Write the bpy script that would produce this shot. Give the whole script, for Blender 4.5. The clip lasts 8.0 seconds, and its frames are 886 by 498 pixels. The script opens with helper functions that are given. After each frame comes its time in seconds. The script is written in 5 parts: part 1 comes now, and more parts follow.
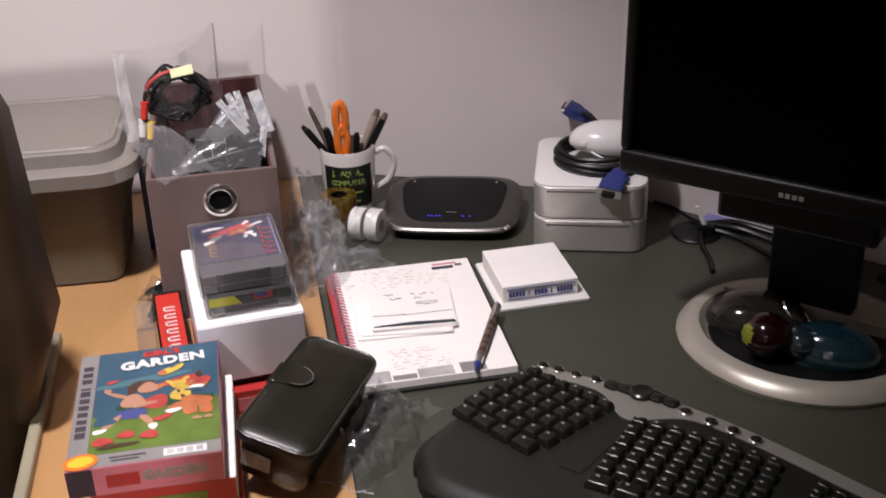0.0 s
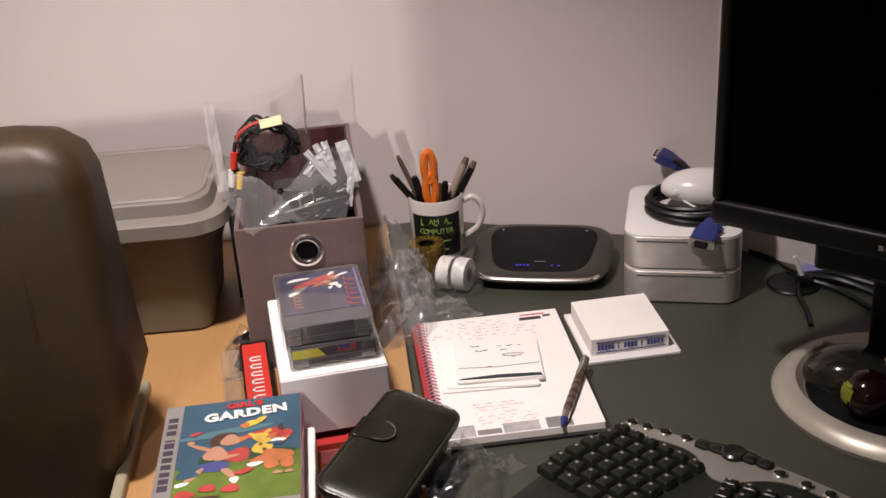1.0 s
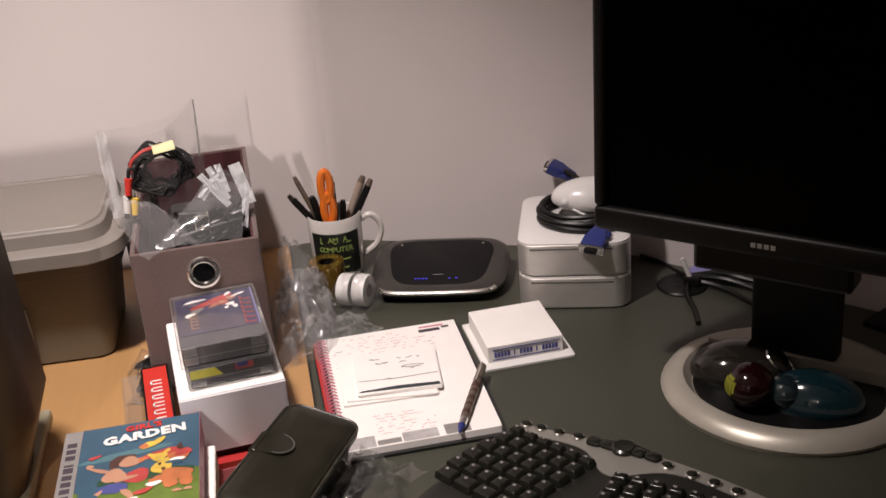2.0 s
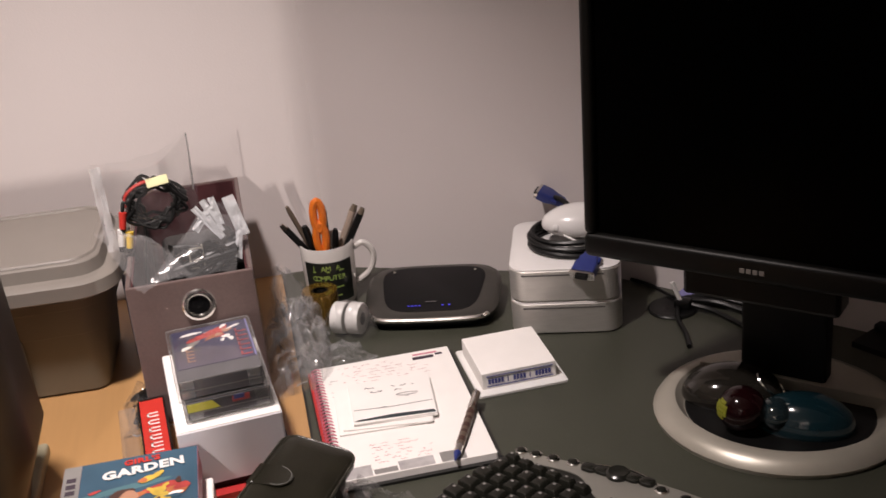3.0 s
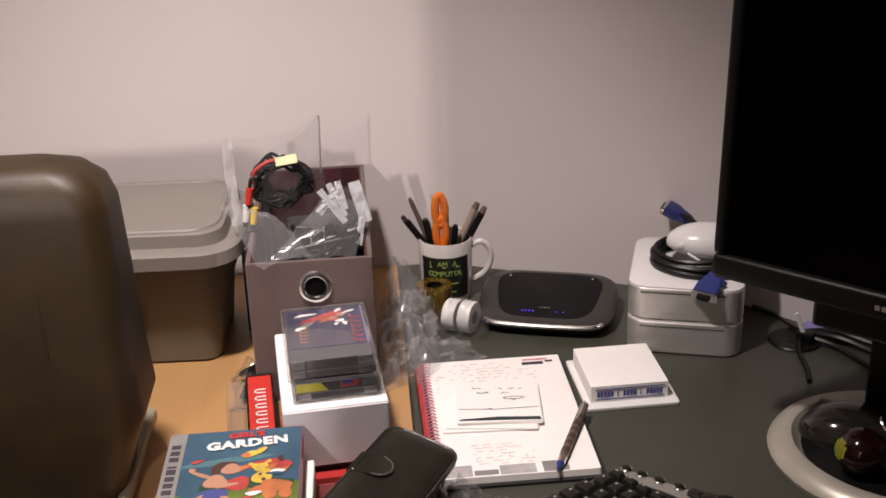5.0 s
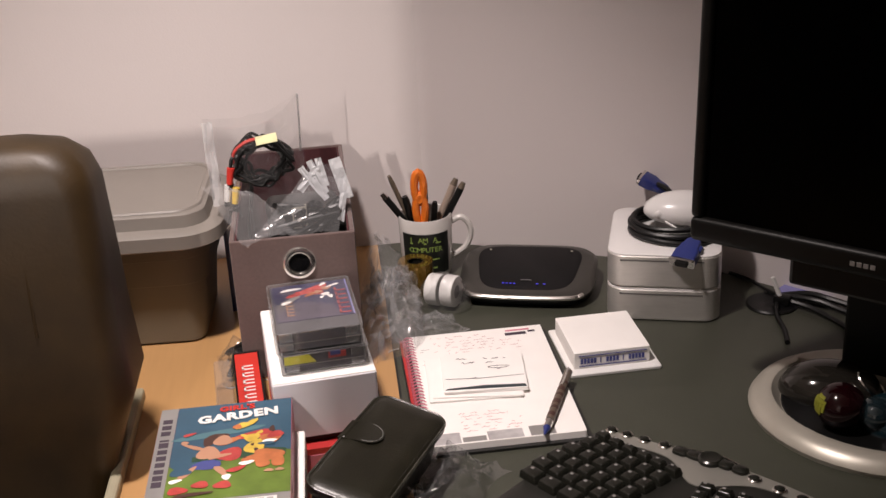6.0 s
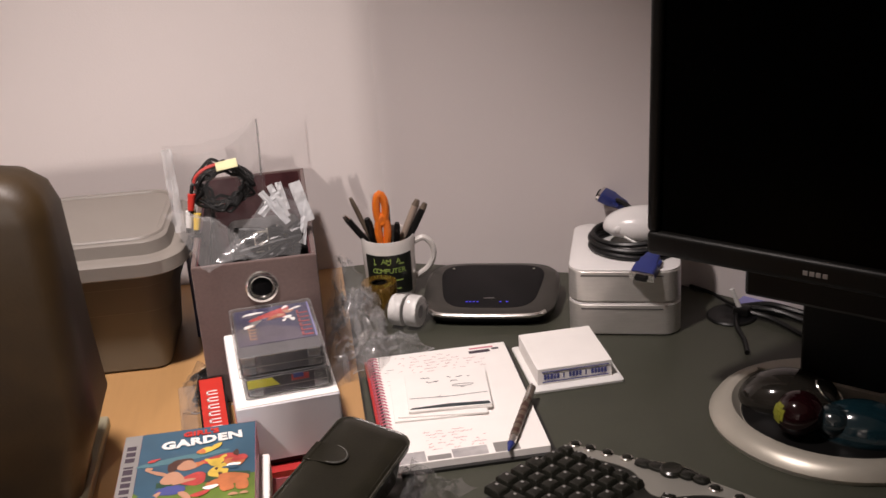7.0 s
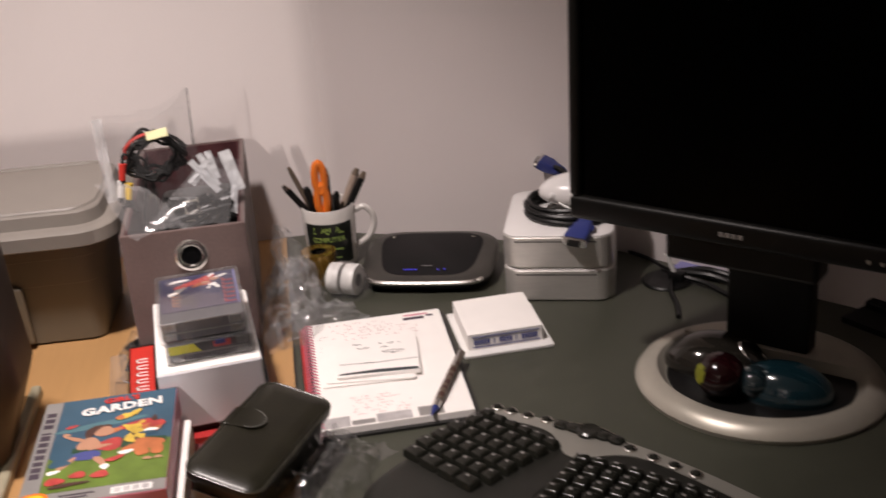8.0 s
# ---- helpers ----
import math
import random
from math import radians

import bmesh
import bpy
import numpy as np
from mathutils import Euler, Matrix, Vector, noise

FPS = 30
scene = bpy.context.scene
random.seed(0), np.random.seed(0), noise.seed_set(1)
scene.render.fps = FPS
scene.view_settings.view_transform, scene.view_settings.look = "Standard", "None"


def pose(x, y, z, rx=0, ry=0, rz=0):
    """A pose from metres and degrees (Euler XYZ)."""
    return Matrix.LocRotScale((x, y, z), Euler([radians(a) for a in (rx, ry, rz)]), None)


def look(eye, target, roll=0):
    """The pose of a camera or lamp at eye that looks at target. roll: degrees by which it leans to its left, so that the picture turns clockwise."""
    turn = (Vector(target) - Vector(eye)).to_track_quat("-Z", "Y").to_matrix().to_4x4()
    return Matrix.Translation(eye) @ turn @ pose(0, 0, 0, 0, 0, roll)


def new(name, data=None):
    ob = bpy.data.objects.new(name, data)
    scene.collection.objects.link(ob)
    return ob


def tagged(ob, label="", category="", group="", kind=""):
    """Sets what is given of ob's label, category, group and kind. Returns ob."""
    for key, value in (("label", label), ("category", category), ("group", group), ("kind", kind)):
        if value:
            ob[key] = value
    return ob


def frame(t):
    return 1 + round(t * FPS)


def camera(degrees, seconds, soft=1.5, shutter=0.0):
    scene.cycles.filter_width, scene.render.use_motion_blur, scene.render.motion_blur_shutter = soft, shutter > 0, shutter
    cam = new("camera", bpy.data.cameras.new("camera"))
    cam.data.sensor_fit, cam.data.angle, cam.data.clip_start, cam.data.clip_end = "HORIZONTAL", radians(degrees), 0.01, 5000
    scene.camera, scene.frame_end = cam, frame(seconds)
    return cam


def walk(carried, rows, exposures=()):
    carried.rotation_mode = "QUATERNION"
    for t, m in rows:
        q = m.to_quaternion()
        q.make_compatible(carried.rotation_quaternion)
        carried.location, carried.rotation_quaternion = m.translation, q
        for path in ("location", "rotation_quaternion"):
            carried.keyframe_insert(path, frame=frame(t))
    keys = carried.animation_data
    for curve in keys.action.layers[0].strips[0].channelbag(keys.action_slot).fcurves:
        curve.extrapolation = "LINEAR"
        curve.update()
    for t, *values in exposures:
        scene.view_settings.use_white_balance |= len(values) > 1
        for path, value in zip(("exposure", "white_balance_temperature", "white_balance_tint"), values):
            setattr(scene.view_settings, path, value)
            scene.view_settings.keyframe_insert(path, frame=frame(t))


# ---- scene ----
cam = camera(41.3, 8.0, shutter=0.5)
PATH = [
    (0, (0.059, -1.337, 1.502), (0.35, 0.425, 0.601), -2.1),
    (0.5, (0.086, -1.309, 1.507), (0.282, 0.479, 0.634), -4.0),
    (1, (0.077, -1.317, 1.507), (0.21, 0.496, 0.674), -4.1),
    (1.5, (0.107, -1.347, 1.508), (0.298, 0.463, 0.679), -4.1),
    (1.7, (0.114, -1.356, 1.504), (0.36, 0.45, 0.682), -5.2),
    (2.8, (0.079, -1.355, 1.524), (0.382, 0.461, 0.742), -4.1),
    (3, (0.104, -1.364, 1.526), (0.393, 0.455, 0.746), -5.5),
    (3.5, (0.083, -1.353, 1.516), (0.283, 0.505, 0.802), -3.8),
    (4, (0.096, -1.34, 1.53), (0.181, 0.505, 0.764), -2.7),
    (4.2, (0.107, -1.339, 1.531), (0.183, 0.498, 0.742), -2.7),
    (5.3, (0.082, -1.354, 1.512), (0.235, 0.506, 0.792), -1.4),
    (5.5, (0.087, -1.361, 1.514), (0.3, 0.504, 0.826), -2.2),
    (6, (0.072, -1.372, 1.497), (0.229, 0.466, 0.724), -3.1),
    (6.5, (0.082, -1.385, 1.501), (0.321, 0.456, 0.758), -4.4),
    (7, (0.086, -1.386, 1.499), (0.292, 0.46, 0.757), -4.0),
    (7.5, (0.103, -1.376, 1.498), (0.282, 0.465, 0.738), -3.3),
    (8, (0.169, -1.408, 1.482), (0.378, 0.423, 0.704), -4.5),
]
walk(cam, [(t, look(eye, target, roll)) for t, eye, target, roll in PATH],
     [(0, 0, 5950, 10), (0.8, 0, 6500, 10), (5.0, 0, 6450, 10), (5.5, 0, 6080, 10), (5.9, 0, 6500, 10), (8, 0, 6500, 10)])

# ---- light ----
DESK = 0.75
world = bpy.data.worlds.new("room_dark")
scene.world = world
world.use_nodes = True
world.node_tree.nodes["Background"].inputs[0].default_value = (0.9, 0.85, 0.8, 1)
world.node_tree.nodes["Background"].inputs[1].default_value = 0.004


def lamp(name, kind, place, target, power, colour, size=0.1, size_y=None):
    data = bpy.data.lights.new(name, kind)
    data.energy, data.color = power, colour
    if kind == "AREA":
        data.size = size
        if size_y:
            data.shape, data.size_y = "RECTANGLE", size_y
    else:
        data.shadow_soft_size = size
    ob = new(name, data)
    ob.matrix_world = look(place, target)
    return ob


pendant_light = lamp("downlight", "SPOT", (-0.20, -0.40, 2.34), (-0.11, -0.10, 0.75), 133, (1.0, 0.87, 0.83), 0.06)
pendant_light.data.spot_size, pendant_light.data.spot_blend = radians(73), 1.0
# side light from the front left, source unseen; its lamp and hall are added
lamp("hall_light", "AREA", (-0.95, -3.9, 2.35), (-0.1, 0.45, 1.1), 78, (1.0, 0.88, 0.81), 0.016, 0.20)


# ---- materials ----
def mat(name, colour, rough=0.5, metal=0.0, var=0.12, scale=30.0, bump=0.0, bump_scale=200.0, coat=0.0, alpha=1.0,
        transmission=0.0, sheen=0.0, emit=None, spec=0.5, stretch=None, dark=0.75):
    m = bpy.data.materials.new(name)
    m.use_nodes = True
    nt = m.node_tree
    b = nt.nodes["Principled BSDF"]
    b.inputs["Roughness"].default_value = rough
    b.inputs["Metallic"].default_value = metal
    b.inputs["Coat Weight"].default_value = coat
    b.inputs["Transmission Weight"].default_value = transmission
    b.inputs["Sheen Weight"].default_value = sheen
    b.inputs["Alpha"].default_value = alpha
    b.inputs["Specular IOR Level"].default_value = spec
    co = nt.nodes.new("ShaderNodeTexCoord")
    src = co.outputs["Object"]
    if stretch:
        mp = nt.nodes.new("ShaderNodeMapping")
        mp.inputs["Scale"].default_value = stretch
        nt.links.new(src, mp.inputs["Vector"])
        src = mp.outputs["Vector"]
    n1 = nt.nodes.new("ShaderNodeTexNoise")
    n1.inputs["Scale"].default_value = scale
    n1.inputs["Detail"].default_value = 6
    n2 = nt.nodes.new("ShaderNodeTexNoise")
    n2.inputs["Scale"].default_value = scale * 0.13
    n2.inputs["Detail"].default_value = 3
    nt.links.new(src, n1.inputs["Vector"])
    nt.links.new(src, n2.inputs["Vector"])
    add = nt.nodes.new("ShaderNodeMath")
    add.operation = "ADD"
    nt.links.new(n1.outputs["Fac"], add.inputs[0])
    nt.links.new(n2.outputs["Fac"], add.inputs[1])
    mul = nt.nodes.new("ShaderNodeMapRange")
    mul.inputs["From Min"].default_value = 0.7
    mul.inputs["From Max"].default_value = 1.3
    nt.links.new(add.outputs[0], mul.inputs["Value"])
    mix = nt.nodes.new("ShaderNodeMix")
    mix.data_type = "RGBA"
    lo = [c * (1 - var) for c in colour]
    hi = [min(1, c * (1 + var)) for c in colour]
    mix.inputs["A"].default_value = (*lo, 1)
    mix.inputs["B"].default_value = (*hi, 1)
    nt.links.new(mul.outputs["Result"], mix.inputs["Factor"])
    nt.links.new(mix.outputs["Result"], b.inputs["Base Color"])
    rr = nt.nodes.new("ShaderNodeMapRange")
    rr.inputs["To Min"].default_value = max(0.02, rough - 0.07)
    rr.inputs["To Max"].default_value = min(1, rough + 0.07)
    nt.links.new(n2.outputs["Fac"], rr.inputs["Value"])
    nt.links.new(rr.outputs["Result"], b.inputs["Roughness"])
    if bump:
        n3 = nt.nodes.new("ShaderNodeTexNoise")
        n3.inputs["Scale"].default_value = bump_scale
        n3.inputs["Detail"].default_value = 4
        nt.links.new(src, n3.inputs["Vector"])
        bp = nt.nodes.new("ShaderNodeBump")
        bp.inputs["Strength"].default_value = bump
        bp.inputs["Distance"].default_value = 0.002
        nt.links.new(n3.outputs["Fac"], bp.inputs["Height"])
        nt.links.new(bp.outputs["Normal"], b.inputs["Normal"])
    if emit:
        b.inputs["Emission Color"].default_value = (*emit[:3], 1)
        b.inputs["Emission Strength"].default_value = emit[3]
    return m


def film_mat(name, tint=(0.9, 0.9, 0.92), haze=0.12, gloss=0.35, white=0.8, crease=0.35, sheen=0.05):
    """Thin clear plastic: see-through, with a little white haze and sharp gloss."""
    m = bpy.data.materials.new(name)
    m.use_nodes = True
    nt = m.node_tree
    nt.nodes.remove(nt.nodes["Principled BSDF"])
    out = nt.nodes["Material Output"]
    tr = nt.nodes.new("ShaderNodeBsdfTransparent")
    tr.inputs["Color"].default_value = (*tint, 1)
    df = nt.nodes.new("ShaderNodeBsdfDiffuse")
    df.inputs["Color"].default_value = (white, white, white * 1.02, 1)
    gl = nt.nodes.new("ShaderNodeBsdfGlossy")
    gl.inputs["Roughness"].default_value = 0.10
    m1 = nt.nodes.new("ShaderNodeMixShader")
    m1.inputs["Fac"].default_value = haze
    m2 = nt.nodes.new("ShaderNodeMixShader")
    lw = nt.nodes.new("ShaderNodeLayerWeight")
    lw.inputs["Blend"].default_value = 0.22
    fr = nt.nodes.new("ShaderNodeMapRange")
    fr.inputs["To Min"].default_value = sheen
    fr.inputs["To Max"].default_value = sheen + gloss
    nt.links.new(lw.outputs["Facing"], fr.inputs["Value"])
    co = nt.nodes.new("ShaderNodeTexCoord")
    n3 = nt.nodes.new("ShaderNodeTexNoise")
    n3.inputs["Scale"].default_value = 45
    n3.inputs["Detail"].default_value = 3
    bp = nt.nodes.new("ShaderNodeBump")
    bp.inputs["Strength"].default_value = crease
    bp.inputs["Distance"].default_value = 0.003
    nt.links.new(co.outputs["Object"], n3.inputs["Vector"])
    nt.links.new(n3.outputs["Fac"], bp.inputs["Height"])
    nt.links.new(bp.outputs["Normal"], gl.inputs["Normal"])
    nt.links.new(tr.outputs[0], m1.inputs[1])
    nt.links.new(df.outputs[0], m1.inputs[2])
    nt.links.new(fr.outputs[0], m2.inputs["Fac"])
    nt.links.new(m1.outputs[0], m2.inputs[1])
    nt.links.new(gl.outputs[0], m2.inputs[2])
    nt.links.new(m2.outputs[0], out.inputs["Surface"])
    return m


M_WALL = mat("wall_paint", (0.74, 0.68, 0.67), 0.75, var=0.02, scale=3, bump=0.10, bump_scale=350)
# dark colour stands in for an unlit room on walls out of view
M_WALLDARK = mat("dark_unseen_wall_paint", (0.16, 0.13, 0.11), 0.8, var=0.05, scale=3)
M_CEIL = mat("ceiling_paint", (0.8, 0.78, 0.75), 0.8, var=0.02, scale=4)
M_FLOOR = mat("carpet", (0.22, 0.18, 0.14), 0.95, var=0.25, scale=90, bump=0.6, bump_scale=400)
M_WOOD = mat("maple_laminate", (0.465, 0.265, 0.110), 0.40, var=0.045, scale=14, stretch=(9, 0.7, 1), bump=0.04)
M_DARKTOP = mat("charcoal_laminate", (0.051, 0.053, 0.039), 0.42, var=0.10, scale=260, bump=0.12, bump_scale=900)
M_BLACKEDGE = mat("black_edge_band", (0.015, 0.015, 0.014), 0.45)
M_CREAM = mat("cream_edge_band", (0.33, 0.30, 0.21), 0.5)
M_LEATHER = mat("brown_leather", (0.028, 0.0152, 0.0038), 0.50, var=0.4, scale=18, bump=0.12, bump_scale=260)
M_BLACK = mat("black_plastic", (0.005, 0.005, 0.005), 0.38, spec=0.3, var=0.2, scale=60)
M_BLACKGLOSS = mat("gloss_black_plastic", (0.004, 0.004, 0.0045), 0.16, var=0.1, spec=0.18)
M_SCREEN = mat("black_screen", (0.0006, 0.0006, 0.0006), 0.25, var=0.1, spec=0.03)
M_BEZEL = mat("black_bezel", (0.0040, 0.0038, 0.0033), 0.40, var=0.15, spec=0.27, bump=0.1, bump_scale=900)
M_SILVER = mat("silver_plastic", (0.48, 0.45, 0.385), 0.34, metal=0.35, var=0.05, scale=40)
M_ALU = mat("brushed_aluminium", (0.60, 0.58, 0.55), 0.40, metal=0.6, var=0.06, scale=60, stretch=(1, 1, 8))
M_WHITEGLOSS = mat("white_polycarbonate", (0.82, 0.80, 0.79), 0.25, var=0.02)
M_SLOT = mat("dark_slot", (0.10, 0.095, 0.09), 0.6)
M_TUB = mat("grey_tub_plastic", (0.170, 0.152, 0.116), 0.50, var=0.05, scale=25, bump=0.08, bump_scale=500)
M_LID = mat("grey_lid_plastic", (0.225, 0.203, 0.180), 0.45, var=0.04, scale=25, bump=0.05, bump_scale=500)
M_FABRIC = mat("mauve_brown_fabric", (0.116, 0.076, 0.070), 0.85, var=0.12, scale=240, bump=0.15, bump_scale=900, sheen=0.2)
M_LINING = mat("dark_red_lining", (0.058, 0.012, 0.015), 0.8, var=0.15, scale=200)
M_CHROME = mat("chrome", (0.75, 0.73, 0.70), 0.18, metal=1.0, var=0.04)
M_CABLE = mat("black_cable", (0.008, 0.008, 0.008), 0.35, var=0.2, spec=0.3)
M_RED = mat("red_plastic", (0.55, 0.035, 0.025), 0.4)
M_YELLOW = mat("yellow_plastic", (0.75, 0.50, 0.03), 0.4)
M_WHITE = mat("white_plastic", (0.78, 0.77, 0.75), 0.4, var=0.03)
M_PAPER = mat("white_paper", (0.89, 0.86, 0.83), 0.85, var=0.025, scale=30, bump=0.1, bump_scale=500)
M_PAPERGREY = mat("grey_paper_print", (0.42, 0.40, 0.40), 0.85, var=0.3, scale=60)
M_CARD = mat("white_card_box", (0.74, 0.72, 0.76), 0.6, var=0.03, scale=20)
M_INK = mat("dark_ink", (0.05, 0.035, 0.05), 0.8)
M_INKRED = mat("red_ink", (0.42, 0.10, 0.12), 0.8)
M_INKBLUE = mat("blue_ink", (0.06, 0.07, 0.24), 0.8)
M_BLUEPLUG = mat("blue_connector", (0.020, 0.032, 0.17), 0.42, var=0.1)
M_CERAMIC = mat("white_ceramic", (0.66, 0.63, 0.60), 0.22, var=0.03)
M_MUGBLACK = mat("black_mug_print", (0.014, 0.016, 0.013), 0.3)
M_GREENINK = mat("green_print", (0.30, 0.42, 0.10), 0.5)
M_ORANGE = mat("orange_plastic", (0.80, 0.19, 0.02), 0.35)
M_GOLD = mat("amber_tape", (0.26, 0.15, 0.022), 0.14, metal=0.65, var=0.25, scale=30, coat=1.0)
M_GREYPEN = mat("grey_pen_body", (0.16, 0.125, 0.095), 0.35, metal=0.3)
M_TANPEN = mat("tan_pen_body", (0.34, 0.27, 0.22), 0.3, var=0.1)
M_ROUTER = mat("graphite_plastic", (0.080, 0.075, 0.068), 0.30, metal=0.6, var=0.06, scale=60)
M_LED = mat("blue_led", (0.05, 0.05, 0.6), 0.4, emit=(0.10, 0.08, 1.0, 0.7))
M_TEAL = mat("teal_plastic", (0.006, 0.023, 0.031), 0.14, var=0.2, coat=0.6)
M_TEALCLEAR = mat("clear_teal_plastic", (0.012, 0.022, 0.026), 0.06, var=0.2, coat=1.0)
M_DARKRED = mat("dark_red_plastic", (0.012, 0.002, 0.003), 0.12, coat=0.1)
M_SMOKE = mat("smoked_plastic", (0.018, 0.016, 0.013), 0.10, coat=0.5)
M_LIME = mat("lime_print", (0.24, 0.25, 0.02), 0.5)
M_KEYS = mat("black_keycap", (0.012, 0.0122, 0.0092), 0.26, var=0.15)
M_KBGREY = mat("grey_keyboard_deck", (0.33, 0.32, 0.285), 0.34, metal=0.45, var=0.05)
M_WRIST = mat("black_wrist_rest", (0.0085, 0.0085, 0.0062), 0.45, bump=0.15, bump_scale=700)
M_BAG = film_mat("clear_bag_film", (0.98, 0.98, 0.98), haze=0.035, gloss=0.50, crease=0.7)
M_BAGCLEAR = film_mat("clear_zip_film", (0.99, 0.99, 0.99), haze=0.03, gloss=0.34)
M_BAGGREY = film_mat("grey_bag_film", (0.92, 0.92, 0.93), haze=0.075, gloss=0.06, white=0.7, crease=0.2, sheen=0.008)
M_BAGCRISP = film_mat("crisp_bag_film", (1.0, 1.0, 1.0), haze=0.085, gloss=0.34, white=0.9, crease=0.5)
M_SEAM = film_mat("grey_seam_film", (0.92, 0.92, 0.92), haze=0.40, gloss=0.3, white=0.34)
# white haze stands in for bright reflections along the zip bag's edge
M_ZIPEDGE = film_mat("white_bag_edge", (0.95, 0.95, 0.95), haze=0.45, gloss=0.7, white=0.9)
M_BAGMILK = film_mat("milky_bag_film", (1.0, 1.0, 1.0), haze=0.085, gloss=0.30)
M_CASE = film_mat("clear_case", tint=(0.94, 0.94, 0.94), haze=0.02, gloss=0.30, crease=0.03)
M_CASERIM = film_mat("pale_case_rim", tint=(0.9, 0.9, 0.9), haze=0.18, gloss=0.4, white=0.6)
M_STICKER = mat("yellow_sticker", (0.62, 0.58, 0.05), 0.5)
M_DUSKART = mat("dusk_art_print", (0.085, 0.070, 0.105), 0.35, var=0.3, scale=30)
M_SKY = mat("blue_art_print", (0.036, 0.092, 0.145), 0.35, var=0.25, scale=12)
M_GRASS = mat("green_art_print", (0.11, 0.17, 0.025), 0.35, var=0.35, scale=40)
M_NAVYART = mat("navy_art_print", (0.028, 0.026, 0.085), 0.3, var=0.4, scale=25)
M_PINK = mat("pink_print", (0.62, 0.20, 0.27), 0.4, var=0.08)
M_REDBOX = mat("red_print", (0.42, 0.03, 0.03), 0.4, var=0.12)
M_SKIN = mat("peach_print", (0.46, 0.24, 0.15), 0.45)
M_BROWNART = mat("orange_brown_print", (0.44, 0.14, 0.05), 0.45, var=0.25, scale=90)
M_ROSE = mat("dull_red_print", (0.42, 0.05, 0.045), 0.45, var=0.3, scale=90)
M_HAIR = mat("dark_brown_print", (0.07, 0.03, 0.022), 0.45)
M_STRAW = mat("straw_print", (0.58, 0.40, 0.06), 0.45, var=0.25, scale=90)
M_SILVERPRINT = mat("silver_print", (0.30, 0.29, 0.28), 0.35, metal=0.3)
M_BLUEBOX = mat("blue_card", (0.012, 0.018, 0.085), 0.5)
M_BLACKLEATHER = mat("black_leather", (0.0125, 0.0115, 0.0065), 0.33, var=0.25, scale=40, bump=0.12, bump_scale=420)
# paler than the pouch leather: some wear, plus the edge highlight in the colour
M_PIPING = mat("worn_lit_edge_leather", (0.035, 0.033, 0.025), 0.24, var=0.5, scale=120, bump=0.2, bump_scale=600)
M_STITCH = mat("grey_stitching", (0.20, 0.20, 0.19), 0.8)
M_LAVENDER = mat("lavender_card", (0.25, 0.24, 0.50), 0.6)


# ---- builders ----
def thing(name, m, label, category, group="", kind=""):
    ob = new(name)
    ob.empty_display_size = 0.02
    ob.matrix_world = m
    return tagged(ob, label, category, group, kind)


def part(name, bm, material, parent=None, label="", smooth=False):
    me = bpy.data.meshes.new(name)
    bmesh.ops.recalc_face_normals(bm, faces=bm.faces)
    bm.to_mesh(me)
    bm.free()
    for mt in (material if isinstance(material, (list, tuple)) else [material]):
        me.materials.append(mt)
    if smooth:
        me.polygons.foreach_set("use_smooth", [True] * len(me.polygons))
        me.set_sharp_from_angle(angle=radians(38))
    ob = new(name, me)
    if parent:
        ob.parent = parent
    return tagged(ob, label)


def moved(bm, m):
    bmesh.ops.transform(bm, matrix=m, verts=bm.verts)
    return bm


def joined(*bms):
    out = bms[0]
    for b in bms[1:]:
        me = bpy.data.meshes.new("tmp")
        b.to_mesh(me)
        b.free()
        out.from_mesh(me)
        bpy.data.meshes.remove(me)
    return out


def box(x0, x1, y0, y1, z0, z1, r=0.0, seg=2):
    bm = bmesh.new()
    bmesh.ops.create_cube(bm, size=1)
    moved(bm, Matrix.Translation(((x0 + x1) / 2, (y0 + y1) / 2, (z0 + z1) / 2)) @ Matrix.Diagonal((x1 - x0, y1 - y0, z1 - z0, 1)))
    if r:
        bmesh.ops.bevel(bm, geom=bm.edges[:] + bm.verts[:], offset=r, segments=seg, profile=0.5, affect="EDGES")
    return bm


def ring_rect(w, d, r, n=6):
    """A rounded rectangle's outline about the origin."""
    r = min(r, w / 2 - 1e-4, d / 2 - 1e-4)
    pts = []
    for cx, cy, a0 in ((w / 2 - r, d / 2 - r, 0), (-w / 2 + r, d / 2 - r, 90), (-w / 2 + r, -d / 2 + r, 180), (w / 2 - r, -d / 2 + r, 270)):
        for k in range(n + 1):
            a = radians(a0 + 90 * k / n)
            pts.append((cx + r * math.cos(a), cy + r * math.sin(a)))
    return pts


def loft(rings, cap0=True, cap1=True):
    """Skin over rings of equal length, each a list of points in space."""
    bm = bmesh.new()
    vs = [[bm.verts.new(p) for p in ring] for ring in rings]
    for a, b in zip(vs, vs[1:]):
        for k in range(len(a)):
            bm.faces.new((a[k], a[(k + 1) % len(a)], b[(k + 1) % len(a)], b[k]))
    if cap0:
        bm.faces.new(vs[0][::-1])
    if cap1:
        bm.faces.new(vs[-1])
    return bm


def rounded(w, d, levels, r, n=6, cap0=True, cap1=True):
    """levels: (z, inset) rows of a rounded rectangular body."""
    return loft([[(x, y, z) for x, y in ring_rect(w - 2 * i, d - 2 * i, max(r - i, 0.0005), n)] for z, i in levels], cap0, cap1)


def lathe(rows, n=28, cap0=True, cap1=True):
    return loft([[(max(r, 1e-4) * math.cos(2 * math.pi * k / n), max(r, 1e-4) * math.sin(2 * math.pi * k / n), z) for k in range(n)] for r, z in rows], cap0, cap1)


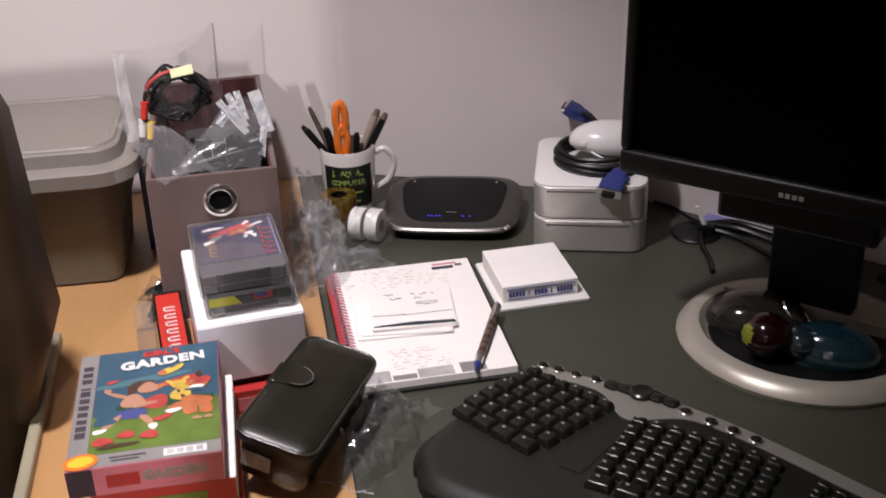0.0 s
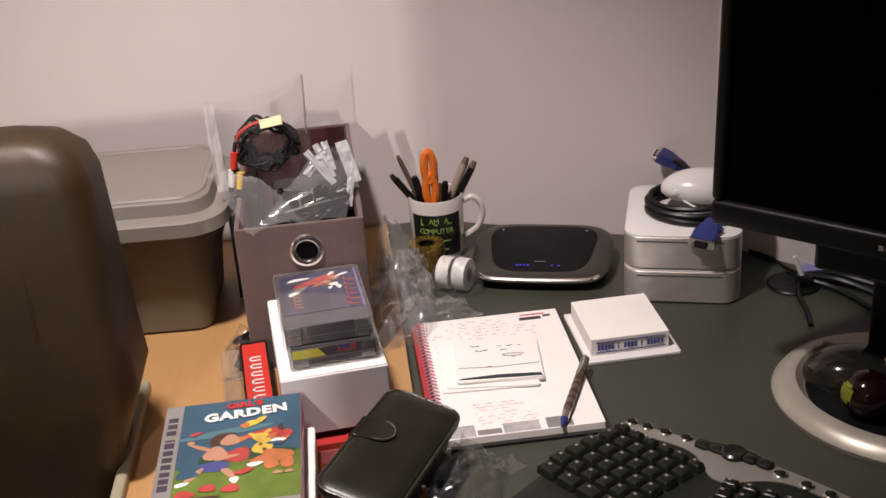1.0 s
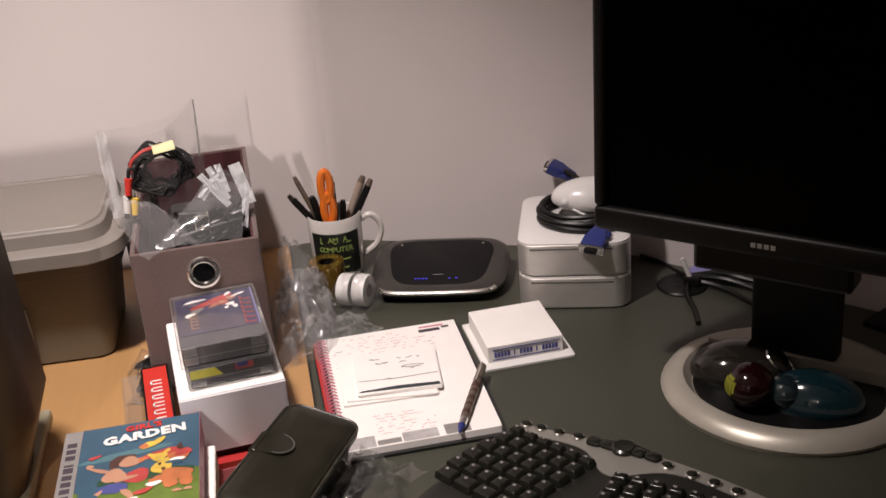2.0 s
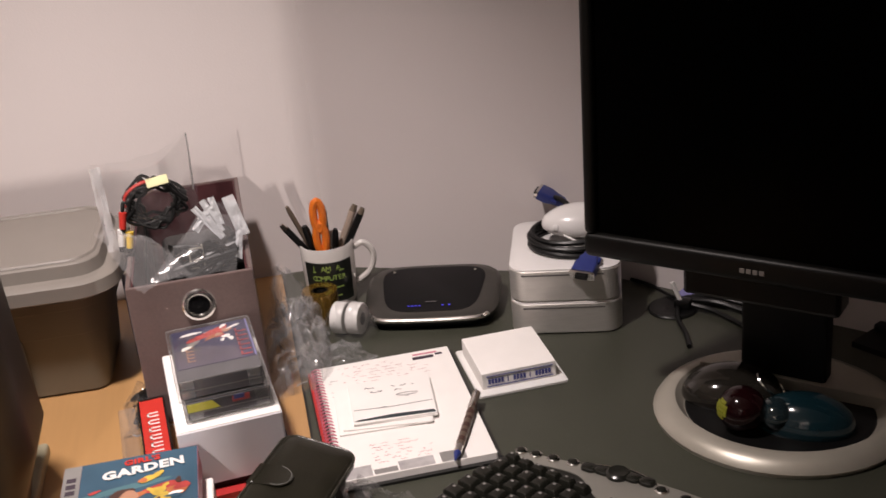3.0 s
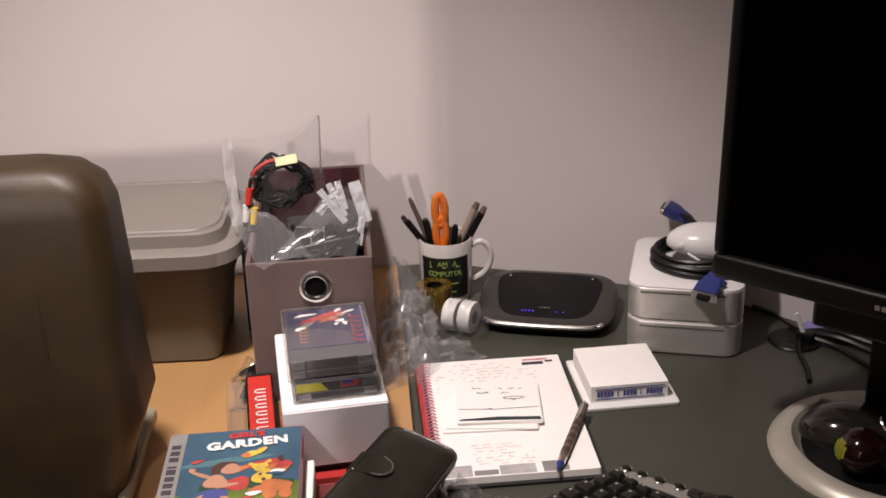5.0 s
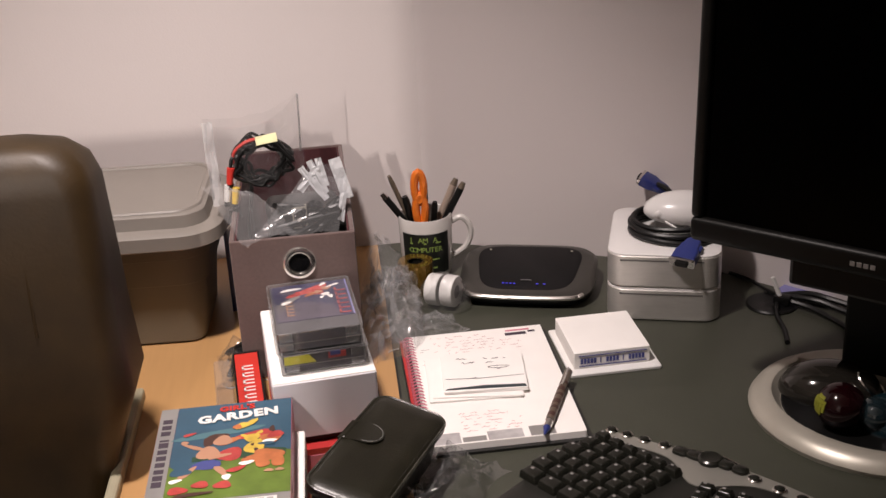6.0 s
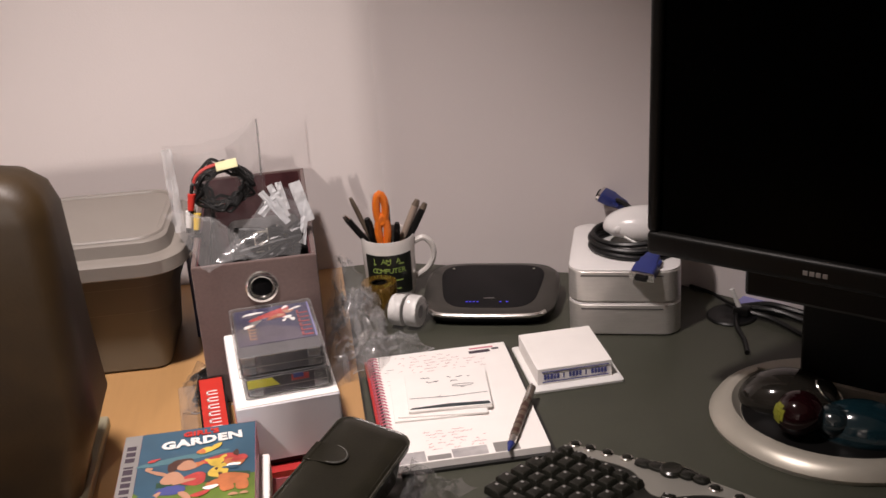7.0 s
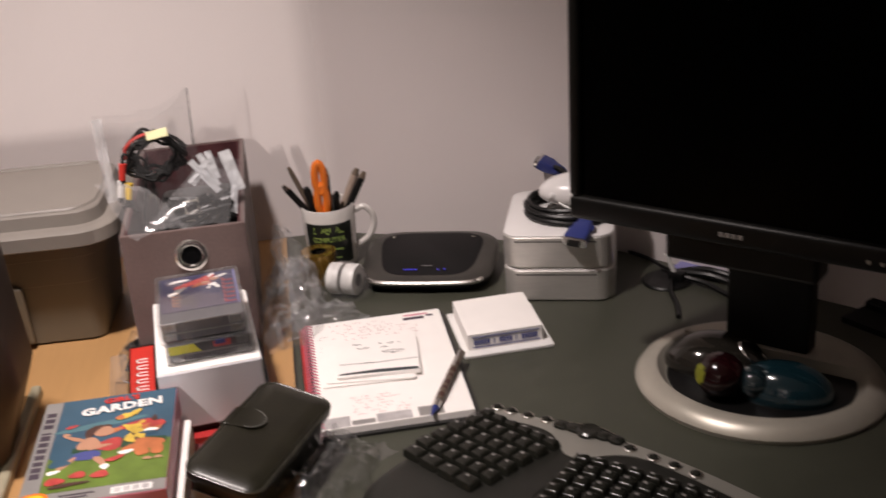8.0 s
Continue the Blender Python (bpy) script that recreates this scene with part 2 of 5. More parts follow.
def tube(points, r, n=8, smooth=True, sub=6, closed=False):
    """A round cable through the points."""
    pts = [Vector(p) for p in points]
    if smooth and len(pts) > 2:
        out = []
        for i in range(len(pts) - 1):
            a, b = pts[max(i - 1, 0)], pts[i]
            c, d = pts[i + 1], pts[min(i + 2, len(pts) - 1)]
            for k in range(sub):
                t = k / sub
                out.append(0.5 * (2 * b + (c - a) * t + (2 * a - 5 * b + 4 * c - d) * t * t + (3 * b - a - 3 * c + d) * t ** 3))
        pts = out + [pts[-1]]
    rings, side = [], None
    for i, p in enumerate(pts):
        way = (pts[min(i + 1, len(pts) - 1)] - pts[max(i - 1, 0)]).normalized()
        if side is None:
            side = way.cross(Vector((0.3, 0.2, 1))).normalized()
        side = (side - way * side.dot(way)).normalized()
        up = way.cross(side)
        rr = r(i / (len(pts) - 1)) if callable(r) else r
        rings.append([p + rr * (side * math.cos(2 * math.pi * k / n) + up * math.sin(2 * math.pi * k / n)) for k in range(n)])
    return loft(rings)


def flat(points, z=0.0, thick=0.0006):
    """A thin flat piece with that outline."""
    return loft([[(x, y, z) for x, y in points], [(x, y, z + thick) for x, y in points]])


def blob(cx, cy, rx, ry, turn=0, n=20, wob=0.0, seed=0):
    rng = random.Random(seed)
    ph = rng.random() * 6
    out = []
    for k in range(n):
        a = 2 * math.pi * k / n
        q = 1 + wob * math.sin(3 * a + ph)
        x, y = rx * q * math.cos(a), ry * q * math.sin(a)
        c, s = math.cos(radians(turn)), math.sin(radians(turn))
        out.append((cx + x * c - y * s, cy + x * s + y * c))
    return out


def crumple(w, h, nx, ny, amp, seed, shape=None, freq=9.0):
    """A crumpled sheet in the xz plane, bulging in y."""
    bm = bmesh.new()
    grid = []
    for j in range(ny + 1):
        row = []
        for i in range(nx + 1):
            u, v = i / nx, j / ny
            p = Vector((w * (u - 0.5), 0, h * v))
            q = Vector((u * freq * 0.35 + seed * 7.1, v * freq * 0.35, seed * 1.7))
            p.y += amp * noise.noise(q) + 0.5 * amp * (abs(noise.noise(q * 2.7)) * 2 - 0.5)
            p.x += 0.35 * amp * noise.noise(q * 1.9 + Vector((5, 1, 2)))
            p.z += 0.25 * amp * noise.noise(q * 2.1 + Vector((1, 9, 2)))
            row.append(bm.verts.new(shape(u, v, p) if shape else p))
        grid.append(row)
    for j in range(ny):
        for i in range(nx):
            bm.faces.new((grid[j][i], grid[j][i + 1], grid[j + 1][i + 1], grid[j + 1][i]))
    return bm


def letters(text, size, m, material, parent, name="lettering", depth=0.0004, bold=0.0, spacing=1.0):
    cu = bpy.data.curves.new("letters", "FONT")
    cu.body, cu.size, cu.extrude, cu.offset, cu.space_character = text, size, depth, bold, spacing
    cu.align_x, cu.align_y = "CENTER", "CENTER"
    cu.resolution_u = 2
    tmp = new("letters", cu)
    me = bpy.data.meshes.new_from_object(tmp.evaluated_get(bpy.context.evaluated_depsgraph_get()))
    bpy.data.objects.remove(tmp)
    bpy.data.curves.remove(cu)
    me.name = name
    me.materials.clear()
    me.materials.append(material)
    me.transform(m)
    ob = new(name, me)
    ob.parent = parent
    return ob


def structure(name, bm, material, label, category):
    return tagged(part(name, bm, material), label, category, kind="structure")


# ---- the room ----
DIAG = (0.655, -0.7556)
CORNER = Vector((0.436, 0.45))
FARC = CORNER + Vector(DIAG) * 1.45
BEND_A, BEND_B = Vector((0.200, 0.45)), Vector((0.600, 0.2608))


def wall_between(a, b, z0, z1, t=0.1, right=True):
    a, b = Vector(a), Vector(b)
    n = Vector(((b - a).y, -(b - a).x)).normalized() * (-t if right else t)
    ring = [(a.x, a.y), (b.x, b.y), (b.x + n.x, b.y + n.y), (a.x + n.x, a.y + n.y)]
    return loft([[(x, y, z0) for x, y in ring], [(x, y, z1) for x, y in ring]])


WEST, SOUTH, TOP = -2.0, -3.0, 2.4
structure("wall_north", wall_between((WEST, 0.45), BEND_A, 0, TOP), M_WALL, "pale pinkish white painted wall behind the desk", "wall")
structure("wall_northeast", wall_between(BEND_A, BEND_B, 0, TOP), M_WALL, "pale painted wall angled behind the router", "wall")
structure("wall_corner", wall_between(BEND_B, FARC, 0, TOP), M_WALL, "pale painted wall crossing the corner behind the monitor", "wall")
# unseen side walls, coloured dark to keep bounce and reflections low
structure("wall_east", wall_between(FARC, (FARC.x, SOUTH), 0, TOP), M_WALLDARK, "unseen side wall coloured dark to dim the room", "wall")
structure("wall_west", wall_between((WEST, SOUTH), (WEST, 0.45), 0, TOP), M_WALLDARK, "unseen side wall coloured dark to dim the room", "wall")
# added unseen wall; the gap's edge casts the soft shade line behind the desk
structure("wall_south", joined(wall_between((FARC.x, SOUTH), (-0.714, SOUTH), 0, TOP), wall_between((-1.70, SOUTH), (WEST, SOUTH), 0, TOP)), M_WALLDARK, "unseen dark wall with an added gap that shapes the side light", "wall")
structure("floor", box(WEST - 0.1, FARC.x + 0.1, -6.6, 0.55, -0.05, 0), M_FLOOR, "brown carpeted floor", "floor")
structure("ceiling", box(WEST - 0.1, FARC.x + 0.1, -6.6, 0.55, TOP, TOP + 0.05), M_CEIL, "white painted ceiling", "ceiling")
# hall walls added out of view round the side light
structure("wall_hall", joined(box(-2.1, -0.4, -6.6, -6.5, 0, TOP), box(-2.1, -2.0, -6.5, SOUTH - 0.1, 0, TOP), box(-0.5, -0.4, -6.5, SOUTH - 0.1, 0, TOP)), M_WALL, "unseen pale walls added round the side light", "wall")

# ---- desk ----
desk = thing("corner_desk", pose(0, 0, 0), "corner desk with maple and charcoal laminate tops", "desk")
SEAM = 0.121
part("wood_top", loft([[(x, y, z) for x, y in ((-0.95, 0.0), (-0.218, 0.0), (-0.218, -0.78), (SEAM - 0.003, -0.78), (SEAM - 0.003, 0.447), (-0.95, 0.447))] for z in (0.72, DESK)]),
     M_WOOD, desk, "maple laminate top")
e1 = CORNER + Vector(DIAG) * 1.2
ins = Vector((-0.755, -0.655)) * 0.003
outline = [(SEAM, -0.66), (SEAM, 0.447), (BEND_A.x - 0.001, 0.447), (BEND_B.x - 0.002, BEND_B.y - 0.003), (e1.x + ins.x, e1.y + ins.y), (e1.x, -1.1), (0.58, -1.1)]
part("charcoal_top", loft([[(x, y, z) for x, y in outline] for z in (0.722, DESK)]), M_DARKTOP, desk, "charcoal grey laminate top")
part("edge_band", box(SEAM - 0.003, SEAM, -0.66, 0.447, 0.722, DESK + 0.0015), M_BLACKEDGE, desk, "black edge band")
part("side_lip", box(-0.222, -0.208, -0.78, 0.0, 0.72, DESK + 0.014, 0.004), M_CREAM, desk, "pale cream edge band")
for x0, x1, y0, y1 in ((-0.94, -0.91, 0.02, 0.44), (-0.205, -0.18, -0.75, 0.44), (0.14, 0.17, -0.6, 0.44), (e1.x - 0.06, e1.x - 0.03, -1.05, -0.55)):
    part("leg_panel", box(x0, x1, y0, y1, 0, 0.72), M_BLACKEDGE, desk)

# ---- armless leather chair beside the desk ----
chair = thing("office_chair", pose(-0.43, -0.15, 0), "brown leather office chair with tall padded back", "chair")


def chair_back():
    rings = []
    rows = [(0.42, 0.36, 0.10), (0.50, 0.40, 0.12), (0.70, 0.40, 0.12), (0.78, 0.438, 0.125), (0.83, 0.476, 0.13), (0.862, 0.500, 0.135), (0.93, 0.492, 0.13),
            (1.02, 0.489, 0.12), (1.10, 0.485, 0.11), (1.125, 0.470, 0.10), (1.142, 0.435, 0.08), (1.150, 0.38, 0.05)]
    for z, w, d in rows:
        rings.append([(x, y - 0.03 * (z - 0.87), z) for x, y in ring_rect(w, d, 0.030, 6)])
    return loft(rings)


part("backrest", chair_back(), M_LEATHER, chair, "padded leather backrest", smooth=True)
part("seam", tube([(0.185, 0.035, 1.140), (0.190, 0.0, 1.1475), (0.182, -0.030, 1.138), (0.170, -0.052, 1.110), (0.166, -0.060, 1.06), (0.164, -0.066, 0.95)], 0.0022), M_LEATHER, chair, smooth=True)
part("seat", moved(rounded(0.48, 0.46, [(0.0, 0.03), (0.02, 0.005), (0.07, 0.0), (0.10, 0.02), (0.11, 0.06)], 0.07), Matrix.Translation((-0.03, -0.26, 0.38))), M_LEATHER, chair, smooth=True)
part("column", moved(lathe([(0.025, 0.06), (0.025, 0.39)]), Matrix.Translation((-0.03, -0.26, 0))), M_BLACK, chair)
for k in range(5):
    a = radians(72 * k + 20)
    foot = Vector((-0.03 + 0.26 * math.cos(a), -0.26 + 0.26 * math.sin(a), 0.05))
    part("base_arm", tube([(-0.03, -0.26, 0.09), tuple(foot + Vector((0, 0, 0.02)))], 0.018, smooth=False), M_BLACK, chair)
    part("caster", moved(lathe([(0.012, -0.015), (0.025, -0.012), (0.025, 0.012), (0.012, 0.015)]), Matrix.Translation((foot.x, foot.y, 0.025)) @ pose(0, 0, 0, 90, 0, 20)), M_BLACK, chair)

# ---- storage tub ----
TW, TD = 0.44, 0.250
tub = thing("storage_tub", pose(-0.32, 0.236, DESK, 0, 0, -2), "grey plastic storage tub with closed lid", "tub")
part("tub_body", rounded(TW - 0.03, TD - 0.03, [(0, 0.028), (0.004, 0.023), (0.094, 0.013), (0.097, 0.007), (0.135, 0.004), (0.137, 0.0), (0.168, -0.002)], 0.045), M_TUB, tub, "grey ribbed body", smooth=True)
part("front_panel", joined(moved(box(-0.10, 0.115, -0.006, 0.004, 0.010, 0.10, 0.003), Matrix.Translation((-0.03, -TD / 2 + 0.032, 0)) @ pose(0, 0, 0, 7, 0, 0))), M_TUB, tub)
lid = part("lid", rounded(TW, TD, [(0.158, -0.004), (0.160, -0.007), (0.178, -0.006), (0.182, 0.0), (0.184, 0.012), (0.200, 0.016), (0.203, 0.020), (0.2035, 0.028)], 0.05), M_LID, tub, "grey lid", smooth=True)
part("lid_rim", joined(rounded(TW - 0.04, TD - 0.04, [(0.2036, 0.0), (0.206, 0.002), (0.206, 0.008), (0.2036, 0.010)], 0.04, cap0=False, cap1=False)), M_LID, lid, smooth=True)

# ---- fabric bin ----
BW, BD, BH = 0.159, 0.375, 0.196
bin_thing = thing("fabric_bin", pose(-0.003, 0.020 + BD / 2, DESK, 0, 0, 1), "mauve brown fabric storage bin with dark red lining", "storage bin")
bz = BH
part("front_panel", box(-BW / 2, BW / 2, -BD / 2, -BD / 2 + 0.006, 0, bz, 0.0015), M_FABRIC, bin_thing)
part("back_panel", box(-BW / 2, BW / 2, BD / 2 - 0.006, BD / 2, 0, bz, 0.0015), M_FABRIC, bin_thing)
for sx in (-1, 1):
    part("side_panel", box(min(sx * BW / 2, sx * (BW / 2 - 0.006)), max(sx * BW / 2, sx * (BW / 2 - 0.006)), -BD / 2 + 0.006, BD / 2 - 0.006, 0, bz, 0.0015), M_FABRIC, bin_thing)
    part("lining", box(min(sx * (BW / 2 - 0.0065), sx * (BW / 2 - 0.009)), max(sx * (BW / 2 - 0.0065), sx * (BW / 2 - 0.009)), -BD / 2 + 0.01, BD / 2 - 0.01, 0.006, bz - 0.002), M_LINING, bin_thing, "dark red lining")
part("lining", box(-BW / 2 + 0.01, BW / 2 - 0.01, BD / 2 - 0.009, BD / 2 - 0.0065, 0.006, bz - 0.002), M_LINING, bin_thing)
part("bottom_panel", box(-BW / 2 + 0.006, BW / 2 - 0.006, -BD / 2 + 0.006, BD / 2 - 0.006, 0, 0.005), M_FABRIC, bin_thing)
grom = moved(loft([[((0.0175 + 0.0045 * math.cos(b)) * math.cos(a), 0.003 * math.sin(b), (0.0175 + 0.0045 * math.cos(b)) * math.sin(a)) for b in [2 * math.pi * j / 8 for j in range(8)]] for a in [2 * math.pi * k / 32 for k in range(33)]], False, False),
             Matrix.Translation((0.006, -BD / 2 - 0.001, 0.160)))
part("grommet", grom, M_CHROME, bin_thing, "chrome ring", smooth=True)
# black disc on the uncut panel stands in for shade inside the ring
part("grommet_hole", moved(lathe([(0.0165, -0.0006), (0.0165, 0.0004)]), Matrix.Translation((0.006, -BD / 2 - 0.0004, 0.160)) @ pose(0, 0, 0, 90)), M_BLACKGLOSS, bin_thing, "black disc standing in for the shaded hole")

# ---- stacked small computers ----
mini_pose = pose(0.5255, 0.161, DESK, 0, 0, -17)
for k, (label, nm) in enumerate((("silver aluminium external drive under a small computer", "external_drive"), ("silver aluminium small computer with white top on drive", "mini_computer"))):
    unit = thing(nm, mini_pose @ Matrix.Translation((0, 0, 0.0505 * k)), label, "computer" if k else "drive", "stacked silver units")
    part("body", rounded(0.157, 0.183, [(0.0, 0.004), (0.0025, 0.004), (0.003, 0.0), (0.0465, 0.0), (0.0475, 0.0008)], 0.026, 8), M_ALU, unit, "brushed aluminium body", smooth=True)
    part("top_plate", rounded(0.157, 0.183, [(0.0475, 0.0012), (0.0498, 0.0010), (0.0505, 0.0025)], 0.026, 8), M_WHITEGLOSS, unit, "white top plate", smooth=True)
    part("slot", box(-0.060, 0.054, -0.0920, -0.0905, 0.0405, 0.0425), M_SLOT, unit, "dark disc slot")

# ---- monitor ----
mon = thing("monitor", pose(0.474, -0.117, DESK, 0, 0, -44) @ Matrix.Translation((0.206, 0, 0)), "black flat monitor on silver oval stand, switched off", "monitor")
MW, Z0, Z1 = 0.412, 0.205, 0.570
tilt = Matrix.Translation((0, 0, Z0)) @ pose(0, 0, 0, -2)
H = Z1 - Z0


def frame_bar(x0, x1, z0, z1):
    return moved(box(x0, x1, -0.006, 0.022, z0, z1, 0.007, 4), tilt)


part("bezel", joined(frame_bar(-MW / 2, MW / 2, 0, 0.030), frame_bar(-MW / 2, MW / 2, H - 0.018, H), frame_bar(-MW / 2, -MW / 2 + 0.016, 0.028, H - 0.016), frame_bar(MW / 2 - 0.016, MW / 2, 0.028, H - 0.016)), M_BEZEL, mon, "black bezel", smooth=True)
part("screen", moved(box(-MW / 2 + 0.015, MW / 2 - 0.015, 0.003, 0.008, 0.028, H - 0.016), tilt), M_SCREEN, mon, "dark blank screen")
part("back_shell", moved(moved(rounded(MW - 0.01, H - 0.01, [(0, 0), (0.02, 0.004), (0.04, 0.05), (0.045, 0.08)], 0.012), pose(0, 0, 0, -90) ), tilt @ Matrix.Translation((0, 0.020, H / 2))), M_BEZEL, mon, smooth=True)
part("brand_mark", joined(*[moved(box(-0.014 + 0.0074 * k, -0.0085 + 0.0074 * k, -0.0068, -0.0058, 0.011, 0.0165, 0.0004), tilt) for k in range(4)]), M_SILVERPRINT, mon, "small silver maker's mark")
for k in range(3):
    part("button", moved(lathe([(0.0022, 0), (0.0022, 0.0012)], 12), tilt @ Matrix.Translation((0.150 + 0.014 * k, -0.0058, 0.012)) @ pose(0, 0, 0, 90)), M_SILVER, mon)
part("neck", box(-0.056, 0.050, 0.120, 0.150, 0.008, 0.30, 0.004), M_BLACK, mon, "black neck")
part("neck_head", box(-0.056, 0.05, 0.040, 0.150, 0.195, 0.30, 0.005), M_BLACK, mon)
part("neck_collar", box(-0.092, 0.09, 0.020, 0.060, 0.165, 0.24, 0.005), M_BLACK, mon)

# recessed ceiling downlight
can = thing("ceiling_downlight", pose(-0.20, -0.40, TOP), "white recessed ceiling downlight", "lamp")
part("trim_ring", lathe([(0.055, -0.001), (0.075, -0.001), (0.078, -0.006), (0.058, -0.010)], 32, False, False), M_WHITE, can, smooth=True)

# dark framed panel added for an unidentified dark area, mostly behind the monitor
dark_panel = thing("window_1", Matrix(((DIAG[0], -DIAG[1], 0, CORNER.x), (DIAG[1], DIAG[0], 0, CORNER.y), (0, 0, 1, 0), (0, 0, 0, 1))), "dark framed panel on the corner wall", "window", kind="structure")
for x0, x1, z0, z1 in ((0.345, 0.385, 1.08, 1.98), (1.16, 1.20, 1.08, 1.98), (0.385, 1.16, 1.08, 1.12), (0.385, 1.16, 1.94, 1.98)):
    part("window_frame", box(x0, x1, -0.018, -0.001, z0, z1, 0.003), M_BLACKEDGE, dark_panel)
part("pane", box(0.385, 1.16, -0.008, -0.002, 1.12, 1.94), M_SCREEN, dark_panel)
# silver oval foot: a shallow dish with a raised rim
foot_at = Matrix.Translation((0.0, 0.0, 0))


def oval(rx, ry, z, cy=0.0, n=48):
    return [(0.010 + rx * math.cos(2 * math.pi * k / n), cy + ry * math.sin(2 * math.pi * k / n), z) for k in range(n)]


FX, FY, FC = 0.150, 0.138, 0.070
part("foot_ring", loft([oval(FX, FY, 0.0, FC), oval(FX + 0.002, FY + 0.002, 0.006, FC), oval(FX - 0.004, FY - 0.004, 0.015, FC), oval(FX - 0.018, FY - 0.018, 0.021, FC),
                        oval(FX - 0.025, FY - 0.025, 0.020, FC), oval(FX - 0.033, FY - 0.033, 0.009, FC), oval(FX - 0.036, FY - 0.036, 0.006, FC)]), M_SILVER, mon, "silver oval foot", smooth=True)
part("foot_inset", loft([oval(FX - 0.0365, FY - 0.0365, 0.0062, FC), oval(FX - 0.038, FY - 0.038, 0.0075, FC)]), M_BLACK, mon, "dark inner dish", smooth=True)
back = [(x, y) for x, y, z in oval(FX - 0.022, FY - 0.022, 0, FC, 96) if y > 0.112]
back.sort(key=lambda p: -math.atan2(p[1] - FC, p[0] - 0.010))
part("foot_bridge", loft([[(x, y, 0.006) for x, y in back], [(x, y, 0.0225) for x, y in back], [(0.010 + (x - 0.010) * 0.98, 0.114 + (y - 0.112) * 0.96, 0.0235) for x, y in back]]), M_SILVER, mon, "flat silver back of the foot")

# things lying in the monitor's foot
mon_m = mon.matrix_world.copy()


def in_foot(x, y, z, turn=0):
    return mon_m @ Matrix.Translation((x, y, z)) @ pose(0, 0, 0, 0, 0, turn)


def ellipsoid(rx, ry, rz, n=24, m=14, z0=-1.0):
    rows = []
    for j in range(m + 1):
        a = -math.pi / 2 + math.pi * j / m
        rows.append([(rx * max(math.cos(a), 1e-3) * math.cos(2 * math.pi * k / n), ry * max(math.cos(a), 1e-3) * math.sin(2 * math.pi * k / n), rz * max(math.sin(a), z0)) for k in range(n)])
    return loft(rows)


dome = thing("smoked_mouse", in_foot(-0.052, 0.078, 0.0077, 25), "smoky black glossy computer mouse in the monitor foot", "mouse")
part("shell", moved(ellipsoid(0.062, 0.044, 0.036, z0=-0.1), Matrix.Translation((0, 0, 0.0032))), M_SMOKE, dome, smooth=True)
part("trim_ring", moved(loft([[((0.021 + 0.0018 * math.cos(b)) * math.cos(a), (0.015 + 0.0018 * math.cos(b)) * math.sin(a), 0.0018 * math.sin(b)) for b in [2 * math.pi * j / 6 for j in range(6)]] for a in [2 * math.pi * k / 28 for k in range(29)]], False, False),
                       Matrix.Translation((0.046, -0.012, 0.020)) @ pose(0, 0, 0, 14, 40, 0)), M_CHROME, dome, "bright ring", smooth=True)
ball = thing("plastic_ball", in_foot(-0.014, 0.008, 0.0077, -25), "dark red glossy ball with lime emblem", "toy")
part("ball_shell", moved(ellipsoid(0.0285, 0.0285, 0.027), Matrix.Translation((0, 0, 0.027))), M_DARKRED, ball, smooth=True)
em = []
for k in range(-2, 3):
    for j in range(-2, 3):
        if abs(k) + abs(j) < 4:
            a, b = radians(-108 + 9.5 * k), radians(14 + 10 * j)
            em.append(moved(box(-0.0020, 0.0020, -0.0006, 0.0006, -0.0022, 0.0022), Matrix.Translation((0.0287 * math.cos(b) * math.cos(a), 0.0287 * math.cos(b) * math.sin(a), 0.027 + 0.0272 * math.sin(b))) @ pose(0, 0, 0, -math.degrees(b), 0, math.degrees(a) + 90)))
part("emblem", joined(*em), M_LIME, ball, "lime emblem")
teal = thing("teal_mouse", in_foot(0.050, 0.044, 0.0077, 12), "teal translucent computer mouse in the monitor foot", "mouse")
part("shell", moved(ellipsoid(0.058, 0.036, 0.038, z0=-0.1), Matrix.Translation((0, 0, 0.0036))), M_TEAL, teal, smooth=True)
part("nose", moved(ellipsoid(0.022, 0.021, 0.019), Matrix.Translation((-0.032, -0.014, 0.0195))), M_TEALCLEAR, teal, "clear domed nose", smooth=True)
part("mark", moved(box(-0.009, 0.009, -0.001, 0.001, -0.0004, 0.0004), Matrix.Translation((-0.012, -0.014, 0.0355)) @ pose(0, 0, 0, 28, 0, 10)), M_SILVERPRINT, teal)

# ---- keyboard ----
kb = thing("keyboard", pose(0.3317, -0.2146, DESK, 0, 0, -49.4), "black and grey curved ergonomic keyboard", "keyboard")
KW = 0.50


def kb_back(x):
    """Back edge of the case, bowed towards the monitor."""
    return 0.016 * math.sin(math.pi * min(max(x / KW, 0), 1)) + 0.008


def kb_front(x):
    u = x / KW
    return -0.215 - 0.035 * math.sin(math.pi * min(max(u, 0), 1)) - 0.018 * math.cos(2 * math.pi * u)


def kb_height(x, y):
    """Deck height: highest along the split in the middle."""
    u = (x / KW - 0.42) / 0.42
    return 0.020 + 0.017 * math.exp(-u * u * 1.6) * (1 - 0.25 * abs(y + 0.10) / 0.12)


